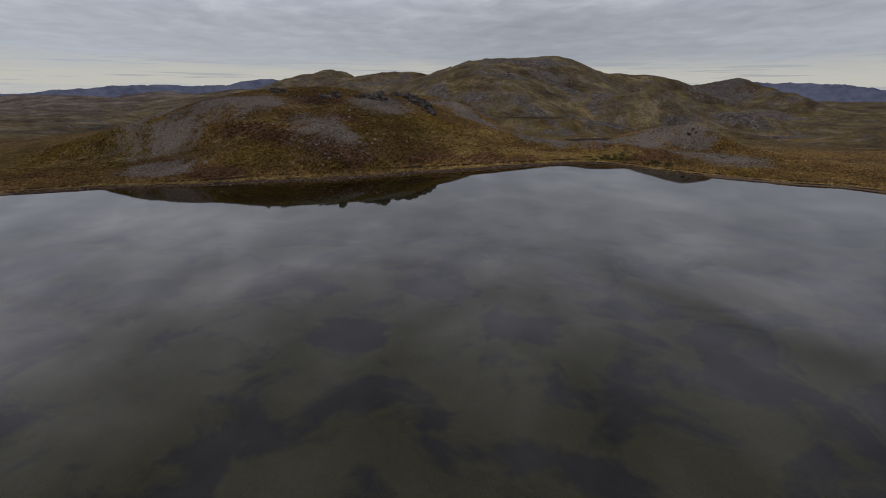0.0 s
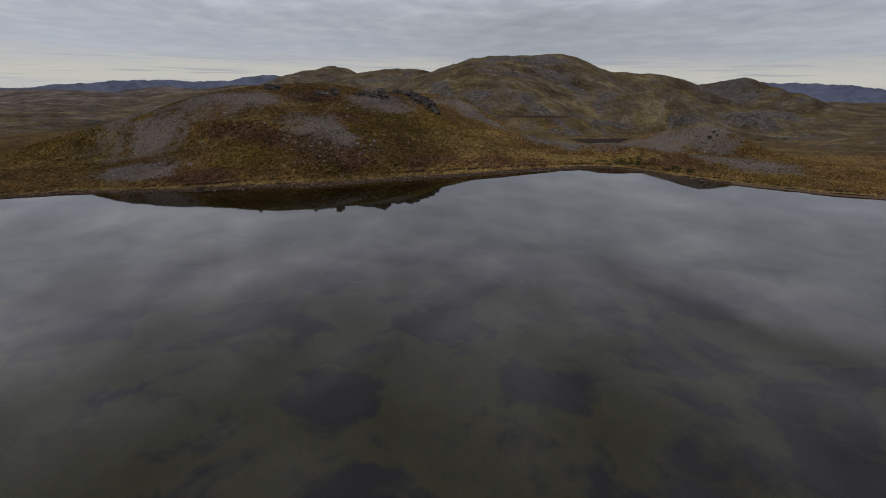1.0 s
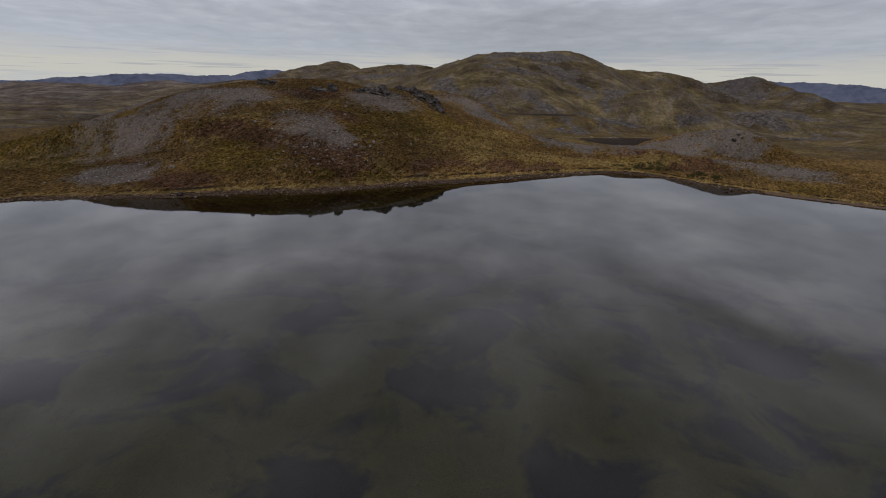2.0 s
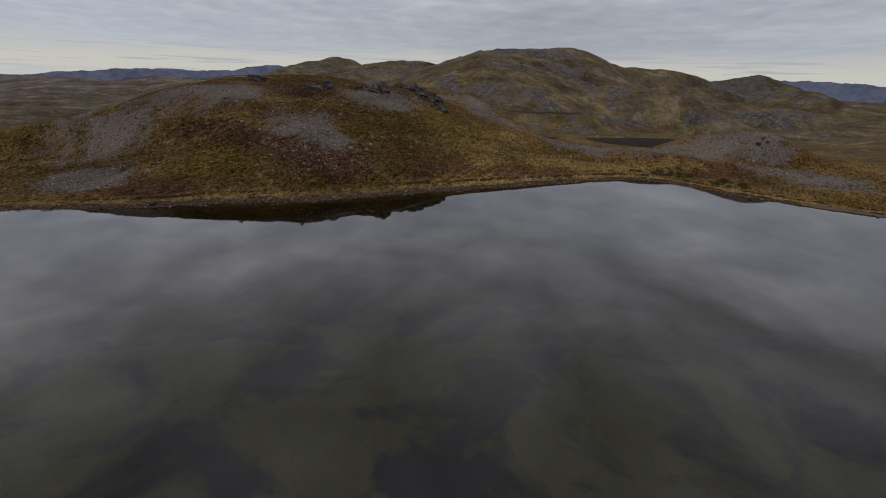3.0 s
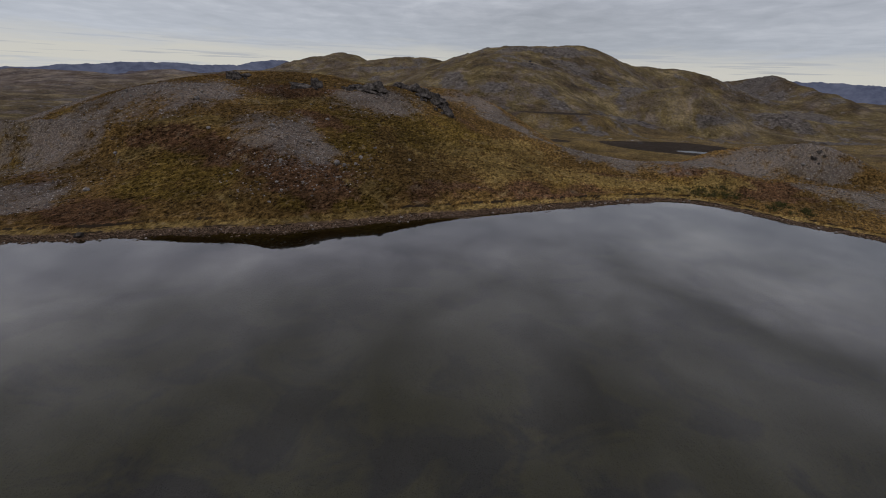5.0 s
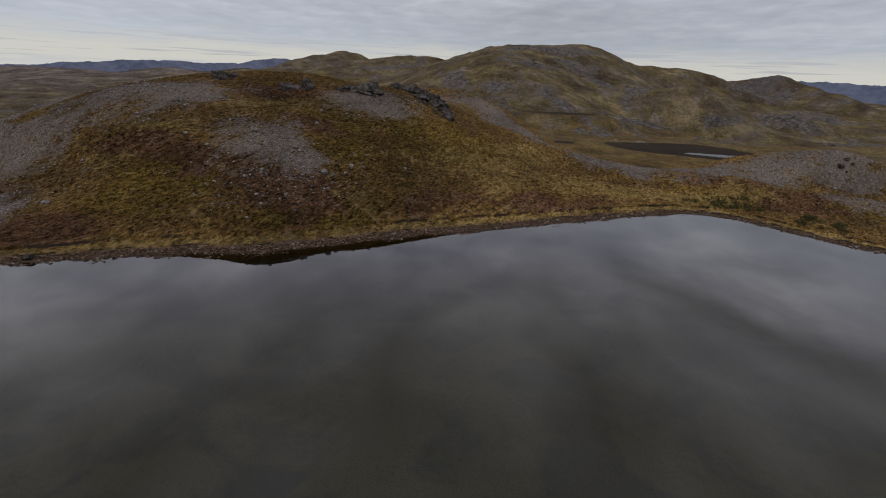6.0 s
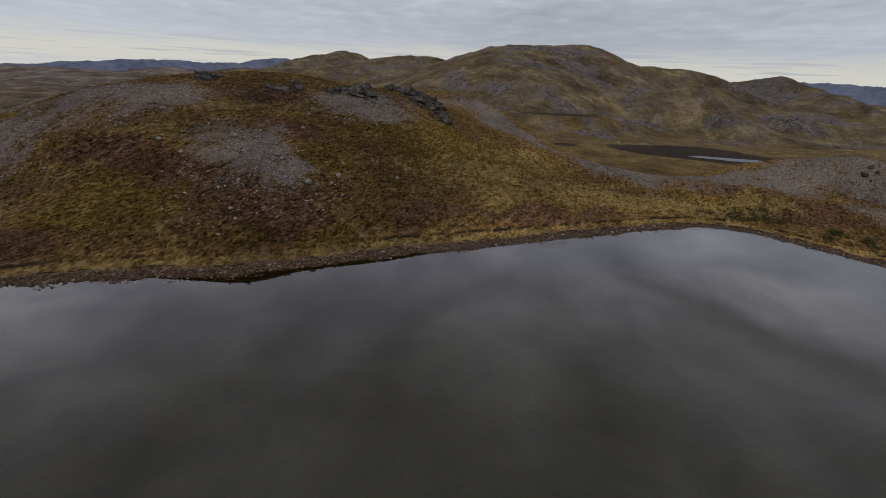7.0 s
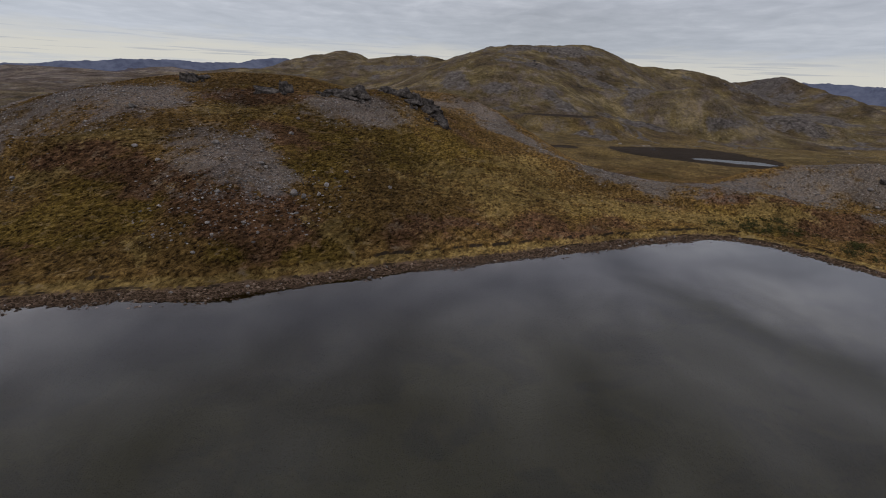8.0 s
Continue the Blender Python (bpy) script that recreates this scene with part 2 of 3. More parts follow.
CRAGS = [
    (228, 1491, 148, 35, 20), (134, 1229, 44, 50, -62), (297, 1392, 50, 43, 17), (-13, 1092, 50, 20, -63), (169, 1025, 23, 40, 1), (305, 1257, 28, 60, 15), (381, 1229, 26, 70, -19),
    (492, 1301, 38, 70, -14), (535, 1131, 53, 14, 15), (963, 1766, 93, 70, 12), (978, 1517, 88, 60, -63), (363, 1032, 90, 26, 30), (167, 775, 21, 14, -20),
    (71, 1060, 23, 18, -4), (750, 1071, 56, 22, 11), (731, 1233, 66, 24, -48), (1025, 1950, 70, 80, 0), (-190, 1650, 90, 40, 0),
]


def crags(x, y):
    """Bare bedrock on the far hills, 0 to 1."""
    dx, dy = 30 * rough(x, y, 70, 4, 90, 0.6), 30 * rough(x, y, 70, 4, 99, 0.6)
    out = np.zeros(np.shape(x))
    for m in CRAGS:
        out = np.maximum(out, ellipse(x + dx, y + dy, *m, soft=0.7))
    spread = np.clip(smooth(480, 800, y) + smooth(300, 600, np.abs(x)), 0, 1)
    return np.clip(out + (0.9 * rough(x, y, 46, 4, 94, 0.65) - 0.02) * smooth(0.02, 0.5, out) + spread * 0.6 * smooth(0.22, 0.5, rough(x, y, 55, 5, 96, 0.65)), 0, 1)


def patch(x, y, some, wander, seed):
    """How far a place belongs to any of some ragged patches."""
    dx, dy = wander * rough(x, y, 14, 3, seed), wander * rough(x, y, 14, 3, seed + 9)
    out = np.zeros(np.shape(x))
    for m in some:
        out = np.maximum(out, ellipse(x + dx, y + dy, *m, soft=0.75))
    return np.clip(out * 1.1 + (0.75 * rough(x, y, 10, 4, seed + 4, 0.6) - 0.05) * smooth(0.02, 0.4, out), 0, 1)


def shore_distance(x, y):
    """Metres inland by the turf: the strand counts as 1.5 m, though it is wider below the hill."""
    s = inland(x, y) + 0.9 * rough(x, y, 14, 3, 5) + 0.6 * rough(x, y, 3.2, 3, 6, 0.6)
    wide = 1.5 + 1.3 * smooth(-104, -72, x) * (1 - smooth(20, 82, x))
    return np.where(s < 0, s, np.where(s < wide, s * 1.5 / wide, s - wide + 1.5))


def height(x, y):
    """The ground, land and lake bed alike, and its distance inland."""
    s = shore_distance(x, y)
    z = broad(x, y, s)
    far = smooth(430, 900, y) + smooth(260, 600, np.abs(x))
    far = np.clip(far, 0, 1)
    lift = smooth(4, 40, s)
    z = z + lift * (0.9 * rough(x, y, 26, 4, 11) + 0.34 * rough(x, y, 4.5, 3, 12, 0.6))
    z = z - 0.036 * np.clip(np.hypot(x, y) - 1400, 0, None) * smooth(600, 1500, -x)
    crag = 1 - np.abs(rough(x, y, 90, 5, 21, 0.55))
    z = z + far * (5.5 * rough(x, y, 150, 5, 20) + 13 * (crag - 0.75) * smooth(-8, 40, z) + 2.5 * rough(x, y, 36, 4, 23))
    z = z + smooth(350, 800, -x) * far * (9 * rough(x, y, 240, 5, 28, 0.6) + 6 * (1 - np.abs(rough(x, y, 120, 4, 29, 0.6))))
    bare = crags(x, y)
    z = z + bare * (1 - smooth(300, 600, -x)) * (1.0 + 6.0 * np.abs(rough(x, y, 34, 4, 24, 0.6)) + 2.0 * grain(x, y, 14, 27))
    bed = np.where(s > -4.5, 0.03 * s, np.maximum(-0.135 + 0.19 * (s + 4.5), -3.2)) + np.where(s < -6, 0.35 * rough(x, y, 11, 3, 31), 0)
    z = np.where(s < 0, np.minimum(bed, 0.03 * s), z)
    for b in BASINS:
        d, level = basin_edge(x, y, b), b["level"]
        rim = level + 0.25 + 0.012 * np.clip(d, 0, 60) + 0.2 * rough(x, y, 12, 2, 40)
        floor_ = level - (np.minimum(1.5, -0.2 * d) if b["wet"] else 0.15 - 0.25 * rough(x, y, 9, 3, 41))
        z = np.where(d < 0, floor_, z + (rim - z) * (1 - smooth(0, 8 if b["wet"] else 45, d)) * (d >= 0))
    return z, s


def graded(low, high, start, end, step, growth):
    """Coordinates a step apart from start to end, growing wider out to low and high."""
    mid = list(np.arange(start, end + step / 2, step))
    for sign, limit, edge in ((1, high, mid[-1]), (-1, low, mid[0])):
        v, gap, out = edge, step, []
        while (limit - v) * sign > 0:
            gap *= growth
            v += sign * gap
            out.append(v)
        mid = mid + out if sign > 0 else out[::-1] + mid
    return np.array(mid)


def mesh_from(name, verts, faces, smooth_shade=True):
    """A mesh from arrays of places and of faces that all have the same number of corners."""
    me = bpy.data.meshes.new(name)
    verts, faces = np.asarray(verts, np.float32), np.asarray(faces, np.int32)
    count, corners = faces.shape
    me.vertices.add(len(verts))
    me.vertices.foreach_set("co", verts.ravel())
    me.loops.add(count * corners)
    me.loops.foreach_set("vertex_index", faces.ravel())
    me.polygons.add(count)
    me.polygons.foreach_set("loop_start", np.arange(0, count * corners, corners, dtype=np.int32))
    me.polygons.foreach_set("use_smooth", np.full(count, smooth_shade))
    me.update(calc_edges=True)
    return me


gx = graded(-4300, 4300, -190, 185, 1.0, 1.017)
gy = graded(100, 4600, 172, 330, 1.0, 1.0092)
gy = np.concatenate([np.arange(-600, gy[0] - 8, 12.0), gy])
GX, GY = np.meshgrid(gx, gy)
GZ, GS = height(GX, GY)
nx, ny = len(gx), len(gy)
idx = np.arange(nx * ny).reshape(ny, nx)
quads = np.stack([idx[:-1, :-1], idx[:-1, 1:], idx[1:, 1:], idx[1:, :-1]], -1).reshape(-1, 4)
ground_mesh = mesh_from("ground", np.stack([GX, GY, GZ], -1).reshape(-1, 3), quads)
slope = np.hypot(np.gradient(GZ, gy, axis=0), np.gradient(GZ, gx, axis=1))


def cover_at(x, y, s, steep=None):
    """What grows or lies at a place: gravel, red heath, moss and straw-coloured grass, each 0 to 1."""
    gravel = patch(x, y, SCREE, 7, 50)
    far = np.clip(smooth(420, 700, y) + smooth(230, 420, np.abs(x)), 0, 1)
    rocky = smooth(0.08, 0.5, rough(x, y, 60, 6, 60, 0.7) + (0 if steep is None else 1.1 * (np.clip(steep, 0, 0.6) - 0.2)))
    gravel = np.clip(gravel + far * rocky * 0.5 + 0.2 * smooth(350, 800, -x), 0, 1) * smooth(5.5, 9.5, s)
    heath = np.clip(patch(x, y, HEATH, 6, 51) + 0.5 * smooth(500, 1100, -x) + 0.55 * smooth(0.15, 0.6, rough(x, y, 24, 4, 61)), 0, 1)
    moss = np.clip(patch(x, y, MOSS, 8, 52) + 0.65 * smooth(0.05, 0.55, rough(x, y, 30, 4, 62)), 0, 1)
    straw = np.clip(patch(x, y, STRAW, 7, 53) + 0.4 * smooth(0.1, 0.6, rough(x, y, 20, 4, 63)), 0, 1)
    straw = np.maximum(0.8 * straw, 0.72 * smooth(1.4, 1.8, s) * (1 - smooth(4.0, 4.5, s)))
    return gravel, heath, moss, straw


cover_layers = cover_at(GX, GY, GS, slope)
layer = ground_mesh.attributes.new("cover", "FLOAT_COLOR", "POINT")
layer.data.foreach_set("color", np.stack(cover_layers, -1).astype(np.float32).ravel())
peat_and_shade = np.zeros(GX.shape)
for b in BASINS:
    peat_and_shade = np.maximum(peat_and_shade, 1 - smooth(-2, 3, basin_edge(GX, GY, b) + 3 * rough(GX, GY, 15, 3, 44)))
layer = ground_mesh.attributes.new("upland", "FLOAT", "POINT")
layer.data.foreach_set("value", np.clip(smooth(420, 700, GY) + smooth(190, 420, -GX), 0, 1).astype(np.float32).ravel())
layer = ground_mesh.attributes.new("crag", "FLOAT", "POINT")
layer.data.foreach_set("value", np.clip(crags(GX, GY) + 0.12 * smooth(250, 600, -GX), 0, 1).astype(np.float32).ravel())
layer = ground_mesh.attributes.new("moraine", "FLOAT", "POINT")
layer.data.foreach_set("value", (smooth(-22, 34, GX) * (1 - smooth(380, 460, GY))).astype(np.float32).ravel())
layer = ground_mesh.attributes.new("peat_and_shade", "FLOAT", "POINT")
layer.data.foreach_set("value", peat_and_shade.astype(np.float32).ravel())
layer = ground_mesh.attributes.new("shore", "FLOAT", "POINT")
layer.data.foreach_set("value", GS.astype(np.float32).ravel())


# ---- materials ----
def surface(name):
    """A new material: its nodes, links, principled shader and the place on the object."""
    m = bpy.data.materials.new(name)
    nn, ll = nodes_of(m)
    shader = nn.new("ShaderNodeBsdfPrincipled")
    ll.new(shader.outputs[0], nn.new("ShaderNodeOutputMaterial").inputs[0])
    return m, nn, ll, shader, nn.new("ShaderNodeTexCoord").outputs["Object"]


def noise_at(nn, ll, where, scale, detail=4, rough_=0.55, distortion=0.0):
    t = add(nn, "ShaderNodeTexNoise", Scale=scale, Detail=detail, Roughness=rough_, Distortion=distortion)
    ll.new(where, t.inputs["Vector"])
    return t.outputs[0]


def relief(nn, ll, shader, source, strength, distance):
    b = add(nn, "ShaderNodeBump", Strength=strength, Distance=distance)
    ll.new(source, b.inputs["Height"])
    ll.new(b.outputs[0], shader.inputs["Normal"])


def tundra_material():
    m, nn, ll, sh, where = surface("tundra")
    mask = nn.new("ShaderNodeVertexColor")
    mask.layer_name = "cover"
    split = nn.new("ShaderNodeSeparateColor")
    ll.new(mask.outputs[0], split.inputs[0])
    shore = nn.new("ShaderNodeAttribute")
    shore.attribute_name = "shore"
    lie = nn.new("ShaderNodeMapping")
    lie.vector_type = "TEXTURE"
    lie.inputs["Rotation"].default_value = (0, 0, radians(62))
    lie.inputs["Scale"].default_value = (1.5, 0.95, 1.0)
    ll.new(where, lie.inputs[0])
    n1, n2 = noise_at(nn, ll, lie.outputs[0], 1.25, 5, 0.68, 0.5), noise_at(nn, ll, where, 0.28, 5, 0.6)
    n3, n4 = noise_at(nn, ll, where, 0.07, 4, 0.6), noise_at(nn, ll, where, 5.0, 3, 0.6)
    n5, n6 = noise_at(nn, ll, where, 0.035, 8, 0.72), noise_at(nn, ll, lie.outputs[0], 0.62, 4, 0.6, 0.4)
    plain = ramp(nn, ll, n1, [(0.36, (0.013, 0.0080, 0.0038)), (0.5, (0.066, 0.0395, 0.0125)), (0.66, (0.132, 0.084, 0.028))])
    moss = ramp(nn, ll, n1, [(0.36, (0.011, 0.0072, 0.002)), (0.5, (0.061, 0.0405, 0.0085)), (0.66, (0.124, 0.086, 0.020))])
    heath = ramp(nn, ll, n1, [(0.36, (0.009, 0.005, 0.0035)), (0.5, (0.053, 0.0275, 0.0155)), (0.68, (0.106, 0.058, 0.032))])
    straw = ramp(nn, ll, n1, [(0.32, (0.042, 0.029, 0.011)), (0.5, (0.100, 0.069, 0.023)), (0.69, (0.172, 0.123, 0.045))])

    def ragged(value, low=0.32, high=0.78, spread=1.0):
        v = maths(nn, ll, "ADD", value, maths(nn, ll, "MULTIPLY", maths(nn, ll, "SUBTRACT", n1, 0.5), 1.7 * spread))
        v = maths(nn, ll, "ADD", v, maths(nn, ll, "MULTIPLY", maths(nn, ll, "SUBTRACT", n2, 0.5), 2.3 * spread))
        return ramp(nn, ll, v, [(low, grey(0)), (high, grey(0.84))])

    col = blend(nn, ll, ragged(split.outputs[2]), plain, moss)
    col = blend(nn, ll, ragged(split.outputs[1]), col, heath)
    col = blend(nn, ll, ragged(mask.outputs[1]), col, straw)
    # the hills beyond the lake are duller: sedge, lichen and thin soil
    upland = nn.new("ShaderNodeAttribute")
    upland.attribute_name = "upland"
    n7, n8 = noise_at(nn, ll, where, 0.011, 5, 0.6), noise_at(nn, ll, where, 0.16, 6, 0.7)
    dull = ramp(nn, ll, n7, [(0.36, (0.030, 0.024, 0.016)), (0.44, (0.052, 0.039, 0.021)), (0.51, (0.064, 0.050, 0.023)), (0.57, (0.083, 0.065, 0.030)), (0.68, (0.138, 0.108, 0.058))])
    dull = blend(nn, ll, 1.0, dull, ramp(nn, ll, n8, [(0.34, grey(0.55)), (0.66, grey(1.45))]), "MULTIPLY")
    thin_soil = maths(nn, ll, "SUBTRACT", 0.88, maths(nn, ll, "MULTIPLY", mask.outputs[1], 0.7))
    dull = blend(nn, ll, maths(nn, ll, "MULTIPLY", split.outputs[1], 1.3, True), dull, ramp(nn, ll, maths(nn, ll, "ADD", maths(nn, ll, "MULTIPLY", n7, 0.7), maths(nn, ll, "MULTIPLY", n8, 0.3)), [(0.42, (0.034, 0.027, 0.026)), (0.5, (0.074, 0.061, 0.057)), (0.58, (0.132, 0.113, 0.104))]))
    col = blend(nn, ll, maths(nn, ll, "MULTIPLY", upland.outputs["Fac"], thin_soil), col, dull)
    moraine = nn.new("ShaderNodeAttribute")
    moraine.attribute_name = "moraine"
    dry = moraine.outputs["Fac"]
    stone = add(nn, "ShaderNodeTexVoronoi", Scale=2.6)
    ll.new(where, stone.inputs["Vector"])
    pebble = ramp(nn, ll, stone.outputs["Color"], [(0.1, (0.0531, 0.044, 0.03885)), (0.55, (0.1274, 0.1078, 0.0966)), (0.95, (0.212, 0.186, 0.168))])
    pebble = blend(nn, ll, 1.0, pebble, ramp(nn, ll, stone.outputs["Distance"], [(0.25, grey(1.25)), (0.75, grey(0.5))]), "MULTIPLY")
    gravel = blend(nn, ll, 0.35, pebble, ramp(nn, ll, n4, [(0.32, (0.036, 0.030, 0.028)), (0.68, (0.138, 0.124, 0.115))]))
    gravel = blend(nn, ll, ramp(nn, ll, n2, [(0.44, grey(0)), (0.68, grey(0.6))]), gravel, (0.058, 0.041, 0.030))
    gravel = blend(nn, ll, 1.0, gravel, ramp(nn, ll, n5, [(0.36, (0.66, 0.67, 0.675)), (0.60, (1.24, 1.26, 1.27))]), "MULTIPLY")
    # towards the moraine the gravel is paler and the plants lighter by half
    gravel = blend(nn, ll, dry, gravel, blend(nn, ll, 1.0, gravel, (1.16, 1.2, 1.2), "MULTIPLY"))
    col = blend(nn, ll, 1.0, col, ramp(nn, ll, n5, [(0.36, grey(0.58)), (0.62, grey(1.3))]), "MULTIPLY")
    col = blend(nn, ll, 1.0, col, ramp(nn, ll, n6, [(0.36, grey(0.62)), (0.64, grey(1.38))]), "MULTIPLY")
    col = blend(nn, ll, dry, col, blend(nn, ll, 1.0, col, (1.5, 1.5, 1.46), "MULTIPLY"))
    col = blend(nn, ll, ragged(split.outputs[0], 0.30, 1.0, 1.2), col, gravel)
    # bare bedrock on the far hills
    crag_ = nn.new("ShaderNodeAttribute")
    crag_.attribute_name = "crag"
    lump = noise_at(nn, ll, where, 0.045, 6, 0.7, 0.6)
    bare = ramp(nn, ll, n8, [(0.36, (0.022, 0.020, 0.021)), (0.5, (0.062, 0.055, 0.051)), (0.66, (0.108, 0.098, 0.091))])
    bare = blend(nn, ll, 1.0, bare, ramp(nn, ll, lump, [(0.36, grey(0.6)), (0.64, grey(1.25))]), "MULTIPLY")
    where_bare = maths(nn, ll, "ADD", crag_.outputs["Fac"], maths(nn, ll, "MULTIPLY", maths(nn, ll, "SUBTRACT", lump, 0.5), 1.6))
    where_bare = maths(nn, ll, "ADD", where_bare, maths(nn, ll, "MULTIPLY", maths(nn, ll, "SUBTRACT", n8, 0.5), 1.0))
    col = blend(nn, ll, maths(nn, ll, "MULTIPLY", upland.outputs["Fac"], ramp(nn, ll, where_bare, [(0.22, grey(0)), (0.6, grey(0.84))])), col, bare)
    # stony strand and lake bed
    strand = maths(nn, ll, "ADD", shore.outputs["Fac"], maths(nn, ll, "MULTIPLY", maths(nn, ll, "SUBTRACT", n1, 0.5), 1.6))
    beach = blend(nn, ll, n4, (0.045, 0.0306, 0.0216), (0.15, 0.1035, 0.0736))
    col = blend(nn, ll, ramp(nn, ll, maths(nn, ll, "MULTIPLY", strand, 0.1), [(0.13, grey(1)), (0.21, grey(0))]), col, beach)
    mud = nn.new("ShaderNodeAttribute")
    mud.attribute_name = "peat_and_shade"
    col = blend(nn, ll, ramp(nn, ll, mud.outputs["Fac"], [(0.1, grey(0)), (0.55, grey(1))]), col, blend(nn, ll, n5, (0.009, 0.0065, 0.0045), (0.036, 0.027, 0.019)))
    weed = noise_at(nn, ll, where, 0.075, 5, 0.55, 0.5)
    silt = blend(nn, ll, n2, (0.16, 0.165, 0.020), (0.34, 0.325, 0.05))
    bed = blend(nn, ll, ramp(nn, ll, weed, [(0.48, grey(0)), (0.57, grey(1))]), silt, (0.020, 0.018, 0.016))
    # far half of the bed: weedless brown, its colour set to brighten the water
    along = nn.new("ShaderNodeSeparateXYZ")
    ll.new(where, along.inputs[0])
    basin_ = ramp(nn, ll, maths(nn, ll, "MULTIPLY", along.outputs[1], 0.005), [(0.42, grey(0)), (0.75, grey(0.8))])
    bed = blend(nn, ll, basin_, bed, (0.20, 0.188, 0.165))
    # the bed's colour is darkened along the shore to deepen the hill's reflection
    deep_ = maths(nn, ll, "MULTIPLY", shore.outputs["Fac"], -0.1)
    reflection_dark = ramp(nn, ll, maths(nn, ll, "MULTIPLY", deep_, 0.1), [(0.1, grey(1)), (0.3, grey(0))])
    bed = blend(nn, ll, reflection_dark, bed, (0.034, 0.027, 0.019))
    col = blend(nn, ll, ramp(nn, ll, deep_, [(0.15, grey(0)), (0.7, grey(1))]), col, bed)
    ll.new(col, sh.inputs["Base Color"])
    sh.inputs["Roughness"].default_value = 0.95
    sh.inputs["Specular IOR Level"].default_value = 0.03
    relief(nn, ll, sh, maths(nn, ll, "ADD", maths(nn, ll, "ADD", n1, n6), maths(nn, ll, "MULTIPLY", n4, 0.35)), 1.0, 0.7)
    return m


def water_material(name, tint, ripple=0.025, shine_=1.0):
    """Clear tinted water under a mirror that grows towards grazing angles."""
    m = bpy.data.materials.new(name)
    nn, ll = nodes_of(m)
    below = add(nn, "ShaderNodeBsdfTransparent", Color=(*tint, 1))
    shine = add(nn, "ShaderNodeBsdfGlossy", Color=(shine_, shine_, shine_, 1), Roughness=ripple)
    mix = nn.new("ShaderNodeMixShader")
    ll.new(add(nn, "ShaderNodeFresnel", IOR=1.33).outputs[0], mix.inputs[0])
    ll.new(below.outputs[0], mix.inputs[1])
    ll.new(shine.outputs[0], mix.inputs[2])
    ll.new(mix.outputs[0], nn.new("ShaderNodeOutputMaterial").inputs[0])
    return m


def rock_material():
    m, nn, ll, sh, where = surface("lichened_rock")
    info = nn.new("ShaderNodeObjectInfo").outputs["Random"]
    n1, n2 = noise_at(nn, ll, where, 1.3, 6, 0.62), noise_at(nn, ll, where, 7.0, 4, 0.6)
    stone = ramp(nn, ll, n1, [(0.3, (0.062, 0.054, 0.048)), (0.5, (0.14, 0.126, 0.115)), (0.72, (0.26, 0.238, 0.215))])
    dark = blend(nn, ll, 0.75, stone, (0.045, 0.043, 0.042), "MIX")
    col = blend(nn, ll, ramp(nn, ll, n2, [(0.5, grey(0)), (0.62, grey(0.6))]), stone, dark)
    col = blend(nn, ll, 1.0, col, ramp(nn, ll, info, [(0.0, grey(0.4)), (1.0, grey(1.0))]), "MULTIPLY")
    ll.new(col, sh.inputs["Base Color"])
    sh.inputs["Roughness"].default_value = 0.9
    relief(nn, ll, sh, n2, 0.8, 0.08)
    return m


def island_material(name, stops, roughness=0.95, scale=3.0):
    """For many small pieces in one mesh: each piece takes its own colour."""
    m, nn, ll, sh, where = surface(name)
    pick = nn.new("ShaderNodeNewGeometry").outputs["Random Per Island"]
    col = ramp(nn, ll, pick, stops)
    n1 = noise_at(nn, ll, where, scale, 4, 0.6)
    col = blend(nn, ll, 1.0, col, ramp(nn, ll, n1, [(0.3, grey(0.55)), (0.7, grey(1.35))]), "MULTIPLY")
    ll.new(col, sh.inputs["Base Color"])
    sh.inputs["Roughness"].default_value = roughness
    sh.inputs["Specular IOR Level"].default_value = 0.03
    relief(nn, ll, sh, n1, 0.6, 0.15)
    return m


TUNDRA, ROCK = tundra_material(), rock_material()
WATER = water_material("lake_water", (0.195, 0.190, 0.058))
# the tarn's mirror is greyed to 0.6 so that its reflection darkens
TARN_WATER = water_material("tarn_water", (0.30, 0.27, 0.20), 0.1, 0.6)

# ---- ground and water ----
ground_mesh.materials.append(TUNDRA)
tagged(new("ground", ground_mesh), "rolling brown tundra with moss, heath and grey gravel", "ground", kind="structure")


def sheet_of_water(name, ring, level, material, label):
    me = bpy.data.meshes.new(name)
    me.from_pydata([(x, y, level) for x, y in ring], [], [tuple(range(len(ring)))])
    if me.polygons[0].normal.z < 0:
        me.flip_normals()
    me.materials.append(material)
    ob = tagged(new(name, me), label, name, kind="structure")
    ob.visible_shadow = False
    return ob


lake = sheet_of_water("lake", [(x * 1.06, 30 + (y - 30) * 1.09) for x, y in SHORE], 0.0, WATER, "calm dark grey lake reflecting the overcast sky")
for b in BASINS:
    if b["wet"]:
        cx, cy, rx, ry, turn = b["place"]
        c, k = 1.18 * math.cos(radians(turn)), 1.18 * math.sin(radians(turn))
        ring = [(cx + c * rx * math.cos(q) - k * ry * math.sin(q), cy + k * rx * math.cos(q) + c * ry * math.sin(q)) for q in np.arange(0, 2 * math.pi, 0.2)]
        sheet_of_water("tarn", ring, b["level"], TARN_WATER, "small dark peaty tarn in the valley")


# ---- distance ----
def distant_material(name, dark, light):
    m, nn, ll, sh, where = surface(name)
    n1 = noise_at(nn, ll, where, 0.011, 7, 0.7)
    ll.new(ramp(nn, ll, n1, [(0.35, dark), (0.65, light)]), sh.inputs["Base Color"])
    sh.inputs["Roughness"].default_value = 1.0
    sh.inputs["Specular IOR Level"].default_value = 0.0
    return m


